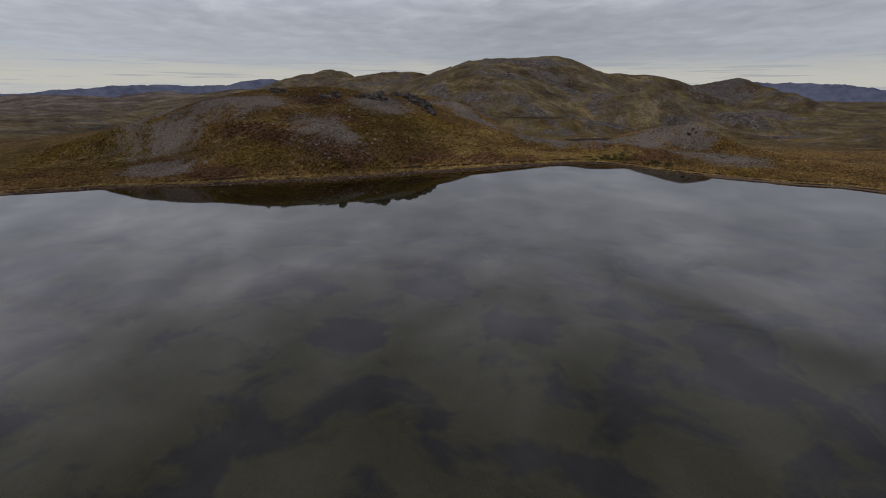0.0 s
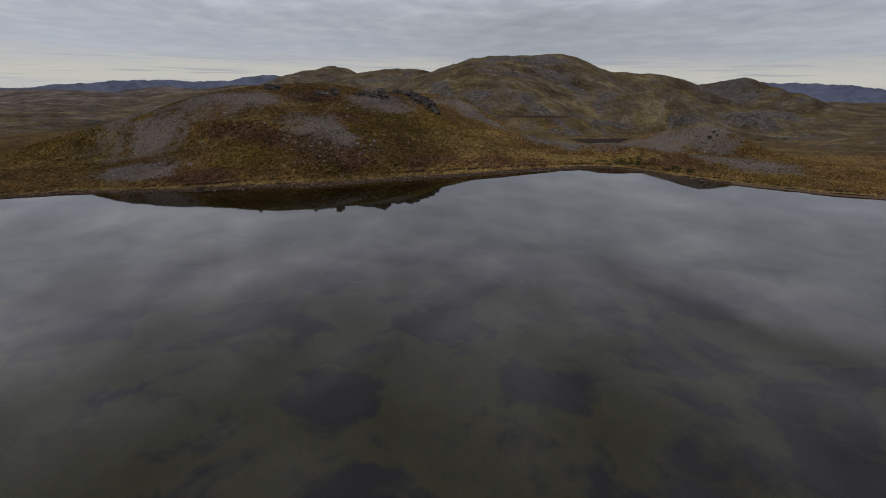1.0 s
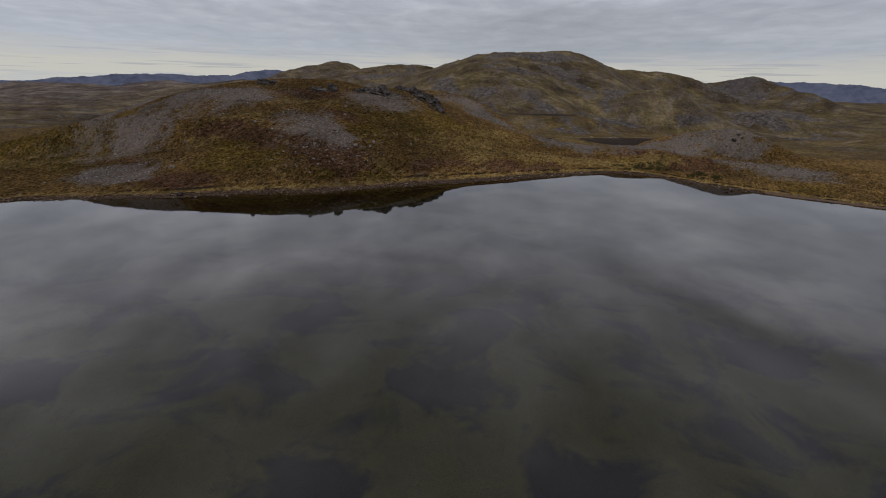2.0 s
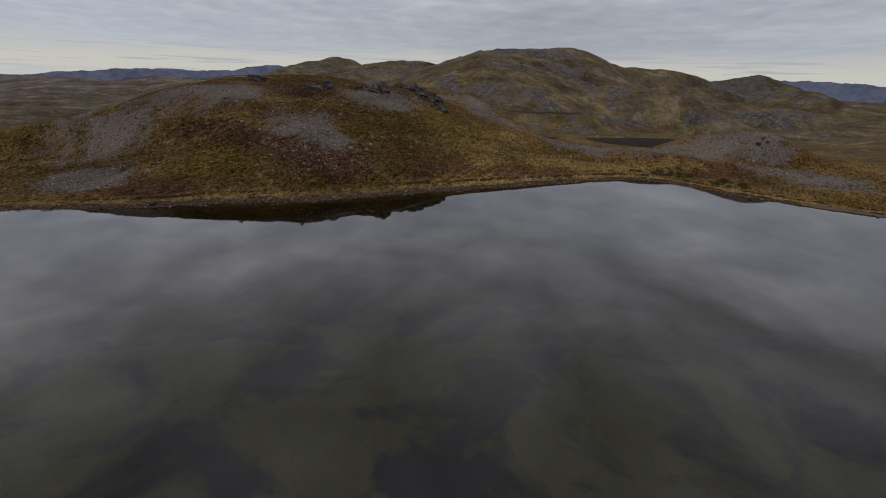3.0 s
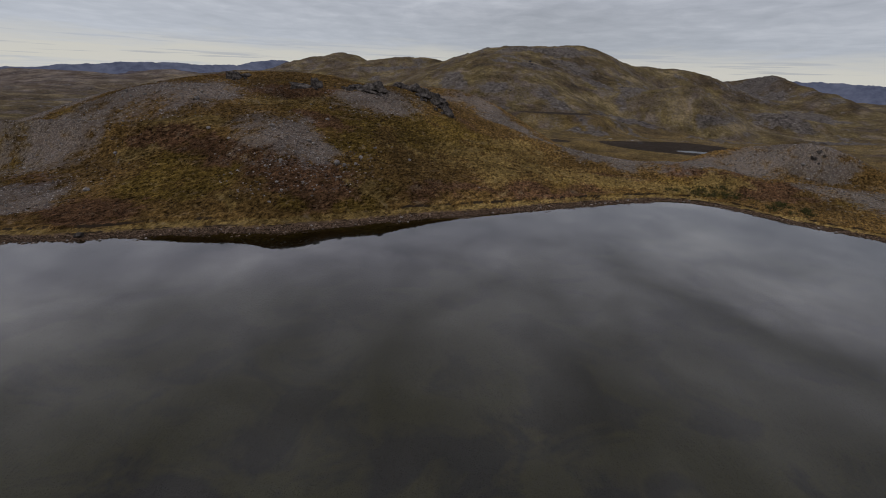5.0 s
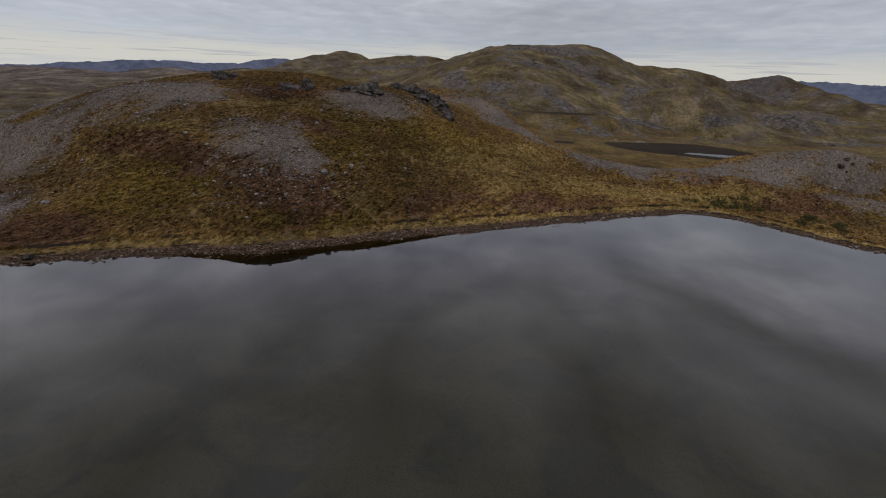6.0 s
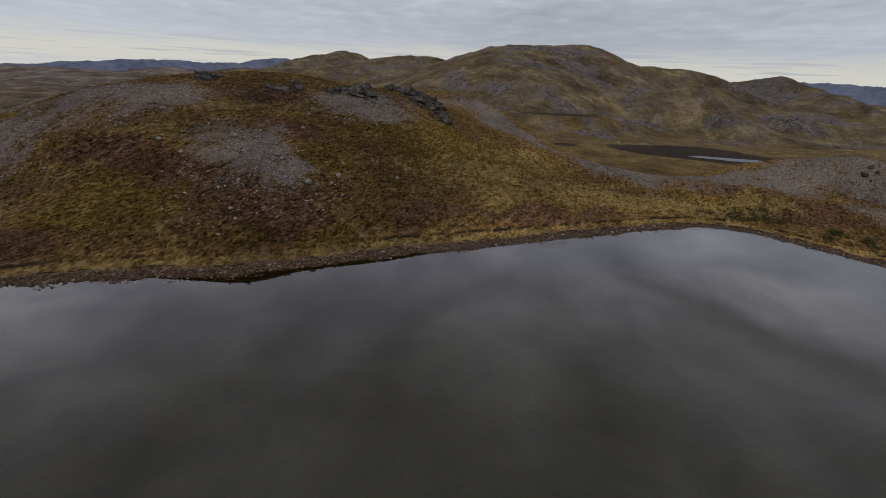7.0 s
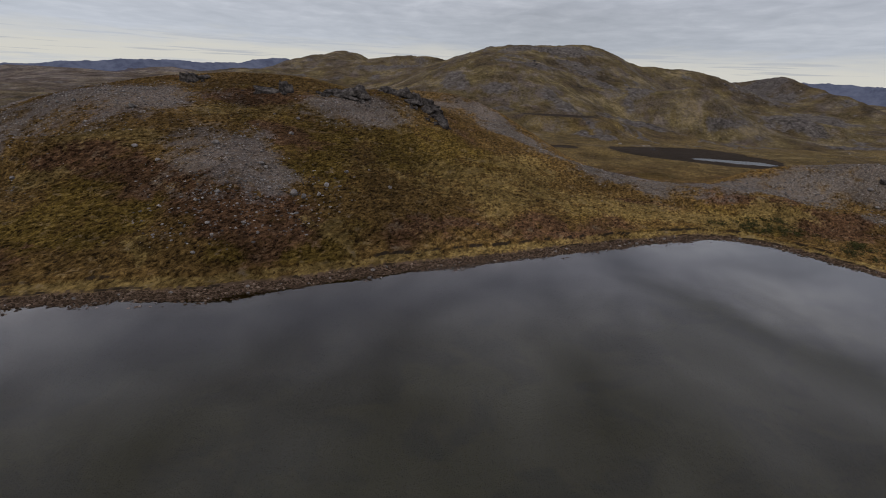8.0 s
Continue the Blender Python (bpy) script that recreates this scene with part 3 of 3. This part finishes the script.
def distant_range(name, start, end, base, humps, width, material, label, seed):
    """A long line of far hills between two places; humps: how far along, how high, how wide."""
    count, across = 320, 22
    k = np.linspace(0, 1, count)
    crest = base + sum(h * np.exp(-0.5 * ((k - p) / w) ** 2) for p, h, w in humps)
    crest = crest + 17 * rough(k * 1000, 0 * k, 70, 6, seed, 0.75) + 5 * np.abs(rough(k * 1000, 0 * k, 30, 4, seed + 1, 0.6))
    dx, dy = end[0] - start[0], end[1] - start[1]
    size = math.hypot(dx, dy)
    out = (-dy / size, dx / size)
    rows = []
    for j in range(across):
        v = j / (across - 1) * 2 - 1
        px, py = start[0] + k * dx + out[0] * v * width, start[1] + k * dy + out[1] * v * width
        fall = (1 - abs(v)) ** 0.8
        z = -190 + (crest + 190) * fall + (1 - fall) * fall * 110 * rough(px, py, 200, 5, seed + 3, 0.6)
        rows.append(np.stack([px, py, z], -1))
    idx_ = np.arange(count * across).reshape(across, count)
    faces = np.stack([idx_[:-1, :-1], idx_[1:, :-1], idx_[1:, 1:], idx_[:-1, 1:]], -1).reshape(-1, 4)
    me = mesh_from(name, np.concatenate(rows), faces)
    if me.polygons[len(faces) // 2].normal.z < 0:
        me.flip_normals()
    me.materials.append(material)
    return tagged(new(name, me), label, "hills", kind="structure")


# the blue of distance haze is put straight into the hills' colour
HAZE_BLUE = distant_material("far_haze_blue_hills", (0.048, 0.056, 0.084), (0.092, 0.103, 0.140))
DUSK = distant_material("far_brown_hills", (0.034, 0.030, 0.036), (0.072, 0.062, 0.065))
distant_range("backdrop_hills_west", (-3300, 2880), (-1150, 4290), -18, [(0.24, 28, 0.05), (0.36, 42, 0.05), (0.53, 95, 0.10), (0.72, 70, 0.09), (0.87, 108, 0.07), (1.0, 95, 0.08)], 420, HAZE_BLUE, "hazy blue far hills under the overcast", 3)
distant_range("backdrop_hills_near_west", (-2450, 2300), (-1250, 3150), -34, [(0.10, 40, 0.12), (0.24, 14, 0.06), (0.42, 12, 0.10), (0.63, 58, 0.075), (0.78, 14, 0.06)], 330, DUSK, "low dark brown far hills", 8)
distant_range("backdrop_hills_east", (2050, 3780), (3350, 2700), 8, [(0.05, 110, 0.10), (0.27, 88, 0.09), (0.42, 48, 0.07), (0.58, 36, 0.12), (0.85, 30, 0.2)], 420, HAZE_BLUE, "hazy blue far plateau under the overcast", 5)


# ---- rocks ----
def ico(level):
    bm = bmesh.new()
    bmesh.ops.create_icosphere(bm, subdivisions=level, radius=1.0)
    v = np.array([p.co[:] for p in bm.verts])
    f = np.array([[p.index for p in q.verts] for q in bm.faces])
    bm.free()
    return v, f


ICO_ROUGH, ICO_MID, ICO_FINE = ico(1), ico(2), ico(3)
dice = np.random.default_rng(7)


def chipped(base, cuts, depth, lumps):
    """A unit rock: a ball cut flat by some planes and made uneven."""
    v = base.copy()
    for _ in range(cuts):
        d = dice.normal(size=3)
        d /= np.linalg.norm(d)
        over = np.maximum(v @ d - dice.uniform(depth, 0.95), 0)
        v = v - over[:, None] * d
    return v * (1 + lumps * dice.normal(size=(len(v), 1)))


def ground_at(x, y):
    x, y = np.atleast_1d(np.asarray(x, float)), np.atleast_1d(np.asarray(y, float))
    return height(x, y)[0]


BOULDER_MESHES = []
for _ in range(9):
    me = mesh_from("boulder", chipped(ICO_MID[0], 9, 0.45, 0.03) * (1.0, 0.8, 0.62), ICO_MID[1], False)
    me.materials.append(ROCK)
    BOULDER_MESHES.append(me)


def boulder(x, y, size, label, sink=0.22):
    ob = new("boulder", BOULDER_MESHES[int(dice.integers(9))])
    z = float(ground_at(x, y)[0])
    ob.matrix_world = pose(x, y, z + size * (0.5 * 0.62 - sink * 0.5), dice.uniform(-14, 14), dice.uniform(-14, 14), dice.uniform(0, 360)) @ Matrix.Scale(size / 2, 4)
    return tagged(ob, label, "boulder", group="boulders on the hillside")


PALE = "pale grey lichened boulder lying on the tundra slope"
for x, y, size in (
    (-59.2, 238.3, 2.3), (-93.1, 260.5, 2.6), (-78.4, 236.3, 1.7), (-69.8, 230.9, 1.4), (-45.9, 255.7, 1.7), (-36.1, 225.8, 2.4), (-33.9, 225.7, 1.8), (-30.2, 231.7, 1.9), (-31, 227.6, 1.5), (-27, 239.1, 1.5),
    (-15.8, 238, 1.5), (-50, 218.3, 1.5), (-53.2, 215.1, 1.3), (-46.1, 233.4, 1.6), (-44.6, 232.4, 1.4), (-55.5, 270, 1.2), (-48.1, 269.5, 1.7), (-103, 227.6, 1.5), (-117.2, 270.2, 1.7), (-117.1, 263.7, 1.2),
    (-48.4, 209.2, 1.2), (-42.2, 211.8, 1.2), (-48.1, 202, 1.1), (-46.2, 206.4, 1.1), (-38.8, 210.1, 1.1), (133.8, 276.7, 2), (132.9, 270.7, 1.6), (-44.2, 281.7, 1.2), (-97.5, 206, 2), (-124, 272, 1.6),
):
    boulder(x, y, size, PALE)
wet = boulder(-83.2, 182.6, 2.5, "large grey boulder at the water's edge", 0.3)
tagged(wet, group="rocks along the strand")
GREY = "grey weathered boulder half sunk in the gravel"
spots = 0
while spots < 150:
    x, y = dice.uniform(-165, 185), dice.uniform(190, 325)
    s = float(shore_distance(np.array([x]), np.array([y]))[0])
    if s < 8 or dice.uniform() > 0.02 + 0.98 * float(patch(np.array([x]), np.array([y]), SCREE, 7, 50)[0]) ** 1.5:
        continue
    boulder(x, y, float(0.6 + 0.7 * dice.random() ** 3), GREY)
    spots += 1


def scatter(count, box, weight, size_low, size_high, power=2.0):
    """Places inside a box, kept where weight(x, y, s) is above chance; with sizes, mostly small."""
    x, y = dice.uniform(box[0], box[1], count), dice.uniform(box[2], box[3], count)
    s = shore_distance(x, y)
    keep = dice.random(count) < weight(x, y, s)
    x, y, s = x[keep], y[keep], s[keep]
    return x, y, size_low + (size_high - size_low) * dice.random(len(x)) ** power


def many(name, shapes, faces, x, y, size, squash, material, label, category, lift=0.0, level=None, flat_shade=True, combed=False):
    """One mesh of many small pieces, each a turned, uneven copy of one of some shapes."""
    z = ground_at(x, y) if level is None else level
    pick = dice.integers(len(shapes), size=len(x))
    turn = dice.normal(1.08, 0.4, len(x)) if combed else dice.uniform(0, 2 * math.pi, len(x))
    v = np.array(shapes)[pick] * ((1.45, 0.85, 1.0) if combed else (1, 1, 1)) * (size[:, None, None] * dice.uniform(0.75, 1.25, (len(x), 1, 3)))
    c, s = np.cos(turn)[:, None], np.sin(turn)[:, None]
    vx, vy = v[..., 0] * c - v[..., 1] * s, v[..., 0] * s + v[..., 1] * c
    verts = np.stack([vx + x[:, None], vy + y[:, None], v[..., 2] * squash + z[:, None] + lift * size[:, None]], -1)
    f = faces[None] + (np.arange(len(x)) * verts.shape[1])[:, None, None]
    me = mesh_from(name, verts.reshape(-1, 3), f.reshape(-1, faces.shape[1]), not flat_shade)
    me.materials.append(material)
    return tagged(new(name, me), label, category, kind="stuff")


def gravel_weight(x, y, s):
    fringe = 0.13 * ellipse(x, y, -48, 215, 13, 9, 20, 0.8) + 0.05 * ellipse(x, y, -34, 228, 8, 8, 0, 0.8)
    return (0.004 + fringe + np.minimum(0.5 * patch(x, y, SCREE, 9, 50) ** 0.9, 0.4)) * smooth(6, 12, s)


STONE = island_material("scree_stone", [(0.0, (0.034, 0.031, 0.029)), (0.5, (0.080, 0.074, 0.070)), (0.85, (0.145, 0.134, 0.126)), (1.0, (0.21, 0.194, 0.18))], 0.9, 4.0)
SMALL = [chipped(ICO_ROUGH[0], 5, 0.5, 0.06) for _ in range(12)]
x, y, size = scatter(240000, (-175, 188, 184, 338), gravel_weight, 0.10, 0.38, 3.2)
x2, y2, size2 = scatter(16000, (-70, -22, 200, 240), lambda x, y, s: 0.10 * ellipse(x, y, -48, 216, 13, 9, 20, 0.8) + 0.05 * ellipse(x, y, -33, 228, 9, 8, 0, 0.8), 0.16, 0.46, 2.4)
x, y, size = np.concatenate([x, x2]), np.concatenate([y, y2]), np.concatenate([size, size2])
many("scree_stones", SMALL, ICO_ROUGH[1], x, y, size, 0.6, STONE, "loose grey scree stones strewn over the slopes", "stones", 0.1)

def hill_weight(x, y, s):
    return (0.003 + 0.22 * crags(x, y)) * smooth(420, 520, y)


HILL_STONE = island_material("hill_rock", [(0.0, (0.030, 0.027, 0.026)), (0.5, (0.072, 0.065, 0.062)), (1.0, (0.145, 0.133, 0.125))], 0.95, 0.6)
x, y, size = scatter(34000, (-500, 1250, 430, 2000), hill_weight, 0.7, 4.6, 3.0)
many("hill_rocks", SMALL, ICO_ROUGH[1], x, y, size, 0.6, HILL_STONE, "grey bedrock blocks strewn over the far hillsides", "rocks", 0.0)

STRAND = island_material("strand_stone", [(0.0, (0.016, 0.010, 0.006)), (0.6, (0.043, 0.028, 0.017)), (0.95, (0.078, 0.054, 0.036)), (1.0, (0.17, 0.13, 0.10))], 0.7, 4.0)


def strand_weight(x, y, s):
    return (smooth(-1.6, -0.4, s + 0.8 * rough(x, y, 7, 3, 70)) + 0.5 * smooth(-3.8, -1.2, s) * smooth(0.0, 0.3, rough(x, y, 4, 3, 71, 0.6))) * (1 - smooth(1.1, 1.9, s))


x, y, size = scatter(420000, (-185, 112, 164, 250), strand_weight, 0.11, 0.36, 2.0)
many("strand_stones", SMALL, ICO_ROUGH[1], x, y, size, 0.55, STRAND, "wet brown stones along the lake's strand", "stones", 0.12)


def strand_rock(x, y, size):
    ob = new("strand_rock", BOULDER_MESHES[int(dice.integers(9))])
    ob.matrix_world = pose(x, y, float(ground_at(x, y)[0]) + size * 0.15, dice.uniform(-12, 12), dice.uniform(-12, 12), dice.uniform(0, 360)) @ Matrix.Scale(size / 2, 4)
    return tagged(ob, "dark wet rock standing in the shallows", "rock", group="rocks along the strand")


placed = 0
while placed < 70:
    x, y = dice.uniform(-110, 160), dice.uniform(172, 250)
    s = float(shore_distance(np.array([x]), np.array([y]))[0])
    if -2.2 < s < 1.2:
        strand_rock(x, y, float(0.5 + 0.7 * dice.random() ** 2))
        placed += 1


def riven(cuts):
    """An angular block of bedrock: a cube's corners knocked off by flat breaks, with steps and cracks."""
    v = ICO_FINE[0] * 1.0
    v = np.sign(v) * np.abs(v) ** 0.72
    v = v / np.abs(v).max()
    for _ in range(cuts):
        d = dice.normal(size=3) * (1, 1, 0.7)
        d /= np.linalg.norm(d)
        over = np.maximum(v @ d - dice.uniform(0.45, 1.0), 0)
        v = v - over[:, None] * d
    return v + 0.035 * dice.normal(size=v.shape)


def outcrop(x, y, slabs, label, rubble=10):
    """A knot of bedrock; slabs: offset, size and turn of each block, and broken blocks strewn round them."""
    root = tagged(new("rock_outcrop"), label, "outcrop", group="bedrock outcrops on the crest")
    root.location = (x, y, float(ground_at(x, y)[0]))
    loose = []
    for _ in range(rubble):
        near = slabs[int(dice.integers(len(slabs)))]
        q = float(dice.uniform(0.8, 2.6))
        loose.append((near[0] + dice.normal(0, 0.45) * near[2], near[1] - abs(dice.normal(0, 0.5)) * near[3] - 1, q * 1.5, q, q * 0.8, dice.uniform(0, 180), dice.uniform(-20, 20)))
    for k, (dx, dy, sx, sy, sz, turn, tilt) in enumerate(list(slabs) + loose):
        v = riven(9) * (sx / 2, sy / 2, sz / 2)
        v[:, 2] += 0.24 * sz * rough(v[:, 0] + 9, v[:, 1] + 9, 0.22 * sx, 3, int(turn) + 50 + k)
        me = mesh_from("slab", v, ICO_FINE[1], False)
        me.materials.append(CRAG)
        ob = new("slab" if k < len(slabs) else "broken_block", me)
        ob.parent = root
        z = float(ground_at(x + dx, y + dy)[0]) - root.location.z
        ob.matrix_basis = pose(dx, dy, z + 0.03 * sz, tilt, tilt * 0.5, turn)
    return root


def crag_material():
    m, nn, ll, sh, where = surface("dark_bedrock")
    n1, n2 = noise_at(nn, ll, where, 0.7, 6, 0.65), noise_at(nn, ll, where, 4.0, 5, 0.65)
    col = ramp(nn, ll, n1, [(0.38, (0.009, 0.0075, 0.0065)), (0.5, (0.032, 0.028, 0.025)), (0.64, (0.084, 0.075, 0.067))])
    col = blend(nn, ll, ramp(nn, ll, n2, [(0.5, grey(0)), (0.65, grey(0.5))]), col, (0.028, 0.024, 0.021))
    ll.new(col, sh.inputs["Base Color"])
    sh.inputs["Roughness"].default_value = 0.96
    sh.inputs["Specular IOR Level"].default_value = 0.1
    relief(nn, ll, sh, n2, 0.9, 0.2)
    return m


CRAG = crag_material()
wet.data = wet.data.copy()
wet.data.materials[0] = CRAG
outcrop(-38, 298, [(0, 0, 14, 9, 6.0, 8, 3), (-6, -1, 8, 6, 3.4, 20, -4), (5, -2, 7, 6, 4.2, -15, 5), (1, -4, 7, 4, 2.4, -8, 6)], "dark rounded bedrock hump on the hill's crest", 12)
outcrop(-14, 310, [(-6, 1, 10, 7, 5.2, -10, 8), (-2, 1, 8, 6, 6.4, 25, -8), (2, 0, 9, 6, 5.8, -20, 9), (5, -2, 7, 5, 5.2, -35, 10), (7, -5, 7, 4.4, 5.2, -40, 12), (8, -9, 7, 4, 4.4, -45, 10), (9, -13, 7, 3.4, 3.2, -45, 8), (-12, 1, 10, 6, 4, 5, 6), (-3, -5, 9, 4, 4, 10, -8), (3, -6, 7, 4, 4, -30, 10)], "jagged dark bedrock slabs stepping down the crest", 22)
outcrop(-96, 300, [(0, 0, 7, 5, 5.2, 0, 6), (4, 2, 5, 4, 2.6, 30, -8)], "dark pyramid-shaped bedrock knob on the hilltop", 5)
outcrop(-66, 291, [(0, 0, 11, 6, 3.0, 5, 4), (6.5, 2, 6, 4, 7.5, 20, -6)], "grey bedrock slab with an upright block", 5)
outcrop(137.5, 277, [(0, 0, 3.4, 2.6, 1.6, 15, 8), (2.4, 1, 2.6, 2, 1.3, -10, 10)], "dark bedrock lump in the gravel knoll", 2)


# ---- turf bank along the strand ----
def clothe(ob, x, y, corners, peat_and_shade=None):
    """Gives a mesh of plants the ground's cover, so that it is coloured as the turf round it."""
    s = shore_distance(x, y)
    layers = np.stack(cover_at(x, y, s), -1)
    for name, kind, values in (("cover", "FLOAT_COLOR", layers), ("shore", "FLOAT", s), ("peat_and_shade", "FLOAT", 0 * s if peat_and_shade is None else peat_and_shade), ("upland", "FLOAT", smooth(190, 420, -x)), ("moraine", "FLOAT", smooth(-22, 34, x))):
        a_ = ob.data.attributes.new(name, kind, "POINT")
        a_.data.foreach_set("color" if kind == "FLOAT_COLOR" else "value", np.repeat(values, corners, axis=0).astype(np.float32).ravel())


def turf_bank():
    """A low double step of turf that follows the water's edge."""
    line = [p for p in SHORE[2:29]]
    px, py = np.array(line, float).T
    run = np.concatenate([[0], np.cumsum(np.hypot(np.diff(px), np.diff(py)))])
    k = np.arange(0, run[-1], 0.8)
    cx, cy = np.interp(k, run, px), np.interp(k, run, py)
    ease = np.ones(9) / 9
    cx, cy = np.convolve(np.pad(cx, 4, "edge"), ease, "valid"), np.convolve(np.pad(cy, 4, "edge"), ease, "valid")
    tx, ty = np.gradient(cx), np.gradient(cy)
    size = np.hypot(tx, ty)
    across = np.arange(0.0, 11.6, 0.19)
    X = cx[:, None] - (ty / size)[:, None] * across
    Y = cy[:, None] + (tx / size)[:, None] * across
    Z, S = height(X, Y)
    S = S + 0.6 * rough(X, Y, 5, 4, 81, 0.65)
    low = smooth(1.45, 1.9, S) * 0.36
    broken = smooth(-0.45, 0.05, rough(X, Y, 16, 3, 82))
    high = smooth(4.1, 4.5, S) * 0.5 * broken
    lip = -0.10 + low + high - 0.84 * smooth(5.0, 7.5, S) + 0.09 * rough(X, Y, 1.2, 2, 83)
    # dark lines along the steps: bare peat and the steps' shade in one colour
    line_patches = smooth(-0.2, 0.4, rough(X, Y, 4, 3, 84, 0.7))
    peat_and_shade = line_patches * smooth(1.46, 1.56, S) * (1 - smooth(1.78, 1.9, S)) + line_patches * broken * smooth(4.11, 4.2, S) * (1 - smooth(4.4, 4.5, S))
    rows, cols = X.shape
    idx_ = np.arange(rows * cols).reshape(rows, cols)
    f = np.stack([idx_[:-1, :-1], idx_[1:, :-1], idx_[1:, 1:], idx_[:-1, 1:]], -1).reshape(-1, 4)
    me = mesh_from("turf_bank", np.stack([X, Y, Z + lip], -1).reshape(-1, 3), f)
    ob = new("turf_bank", me)
    clothe(ob, X.ravel(), Y.ravel(), 1, peat_and_shade.ravel())
    me.materials.append(TUNDRA)
    return tagged(ob, "low step of straw-coloured turf along the shore", "bank", kind="structure")


turf_bank()


# ---- low plants ----
def hummock():
    """A ragged little dome of leaves: two rings and a tip."""
    rings = []
    for radius, up_ in ((1.0, -0.15), (0.7, 0.6)):
        a_ = np.arange(6) * math.pi / 3 + dice.uniform(0, 1)
        r_ = radius * dice.uniform(0.65, 1.25, 6)
        rings.append(np.stack([r_ * np.cos(a_), r_ * np.sin(a_), up_ + dice.uniform(-0.18, 0.18, 6)], -1))
    return np.concatenate(rings + [np.array([[0, 0, 1.0]])])


def hummock_faces():
    out = []
    for ring in (0,):
        for k in range(6):
            a_, b_ = ring * 6 + k, ring * 6 + (k + 1) % 6
            out += [(a_, b_, b_ + 6), (a_, b_ + 6, a_ + 6)]
    return np.array(out + [(6 + k, 6 + (k + 1) % 6, 12) for k in range(6)])


HUMMOCKS, HUMMOCK_FACES = [hummock() for _ in range(14)], hummock_faces()
BOX = (-190, 185, 176, 318)


def share(which, floor_):
    def weight(x, y, s):
        layers = cover_at(x, y, s)
        return (floor_ + (1 - floor_) * layers[which]) * (1 - layers[0]) ** 2 * smooth(5.0, 6.2, s)
    return weight


for name, which, base, count, label, squash, low, high in (
    ("heath_shrubs", 1, 0.3, 100000, "low red-brown dwarf heath shrubs over the slopes", 0.50, 0.18, 0.60),
    ("moss_hummocks", 2, 0.3, 100000, "olive moss hummocks over the slopes", 0.42, 0.18, 0.62),
    ("grass_tufts", 3, 0.3, 100000, "dry straw-coloured grass tufts over the slopes", 0.62, 0.16, 0.50),
):
    x, y, size = scatter(count, BOX, share(which, base), low, high, 1.8)
    ob = many(name, HUMMOCKS, HUMMOCK_FACES, x, y, size, squash, TUNDRA, label, "plants", 0.0, None, False, True)
    clothe(ob, x, y, 13)


# ---- willow scrub on the eastern shore ----
LEAF = island_material("willow_leaf", [(0.0, (0.018, 0.019, 0.008)), (0.6, (0.040, 0.040, 0.014)), (1.0, (0.075, 0.066, 0.024))])
BARK = island_material("willow_bark", [(0.0, (0.04, 0.03, 0.022)), (1.0, (0.07, 0.055, 0.04))])


def willow_shrub(seed):
    """A low spreading willow: bent stems and a ragged crown of small leaf sprays."""
    r = np.random.default_rng(seed)
    root = new("willow_shrub")
    stems, leaves, stem_faces, leaf_faces = [], [], [], []
    for _ in range(9):
        a_ = r.uniform(0, 2 * math.pi)
        reach, up_ = r.uniform(0.35, 0.95), r.uniform(0.35, 0.75)
        tip = np.array([reach * math.cos(a_), reach * math.sin(a_), up_])
        for k in range(3):
            b_ = len(stems)
            for q in range(3):
                f0, f1 = k / 3, (k + 1) / 3
                w0, w1 = 0.035 * (1 - 0.8 * f0), 0.035 * (1 - 0.8 * f1)
                off = np.array([math.cos(q * 2.1), math.sin(q * 2.1), 0])
                stems += [tip * (f0, f0, f0**0.7) + off * w0, tip * (f1, f1, f1**0.7) + off * w1]
            for q in range(3):
                p, s_ = b_ + 2 * q, b_ + 2 * ((q + 1) % 3)
                stem_faces.append((p, s_, s_ + 1, p + 1))
        for _ in range(26):
            c_ = tip * r.uniform(0.55, 1.1) + r.normal(0, 0.13, 3)
            u_, v_ = r.normal(size=3), r.normal(size=3)
            u_, v_ = 0.10 * u_ / np.linalg.norm(u_), 0.05 * v_ / np.linalg.norm(v_)
            b_ = len(leaves)
            leaves += [c_ - u_, c_ + v_, c_ + u_, c_ - v_ + (0, 0, 0.02)]
            leaf_faces.append((b_, b_ + 1, b_ + 2, b_ + 3))
    for name, verts, faces, material in (("stems", stems, stem_faces, BARK), ("foliage", leaves, leaf_faces, LEAF)):
        me = mesh_from(name, np.array(verts), np.array(faces), False)
        me.materials.append(material)
        ob = new(name, me)
        ob.parent = root
    return tagged(root, "low dark green willow shrub above the shore", "shrub", group="willow scrub by the shore")


first = [willow_shrub(k) for k in (1, 2, 3)]
made = 0
while made < 60:
    if made < 36:
        x, y = dice.normal(88, 7), dice.normal(252, 3.5)
    else:
        x, y = dice.normal(103, 5), dice.normal(236, 7)
    s = float(shore_distance(np.array([x]), np.array([y]))[0])
    if s < 4.5 or s > 20:
        continue
    size = dice.uniform(0.9, 1.9)
    m = pose(x, y, float(ground_at(x, y)[0]) - 0.05, 0, 0, dice.uniform(0, 360)) @ Matrix.Diagonal((size, size, 0.8 * size, 1))
    if made < 3:
        first[made].matrix_basis = m
    else:
        twin = copy_thing(first[made % 3], m)
        twin.matrix_basis = m
    made += 1
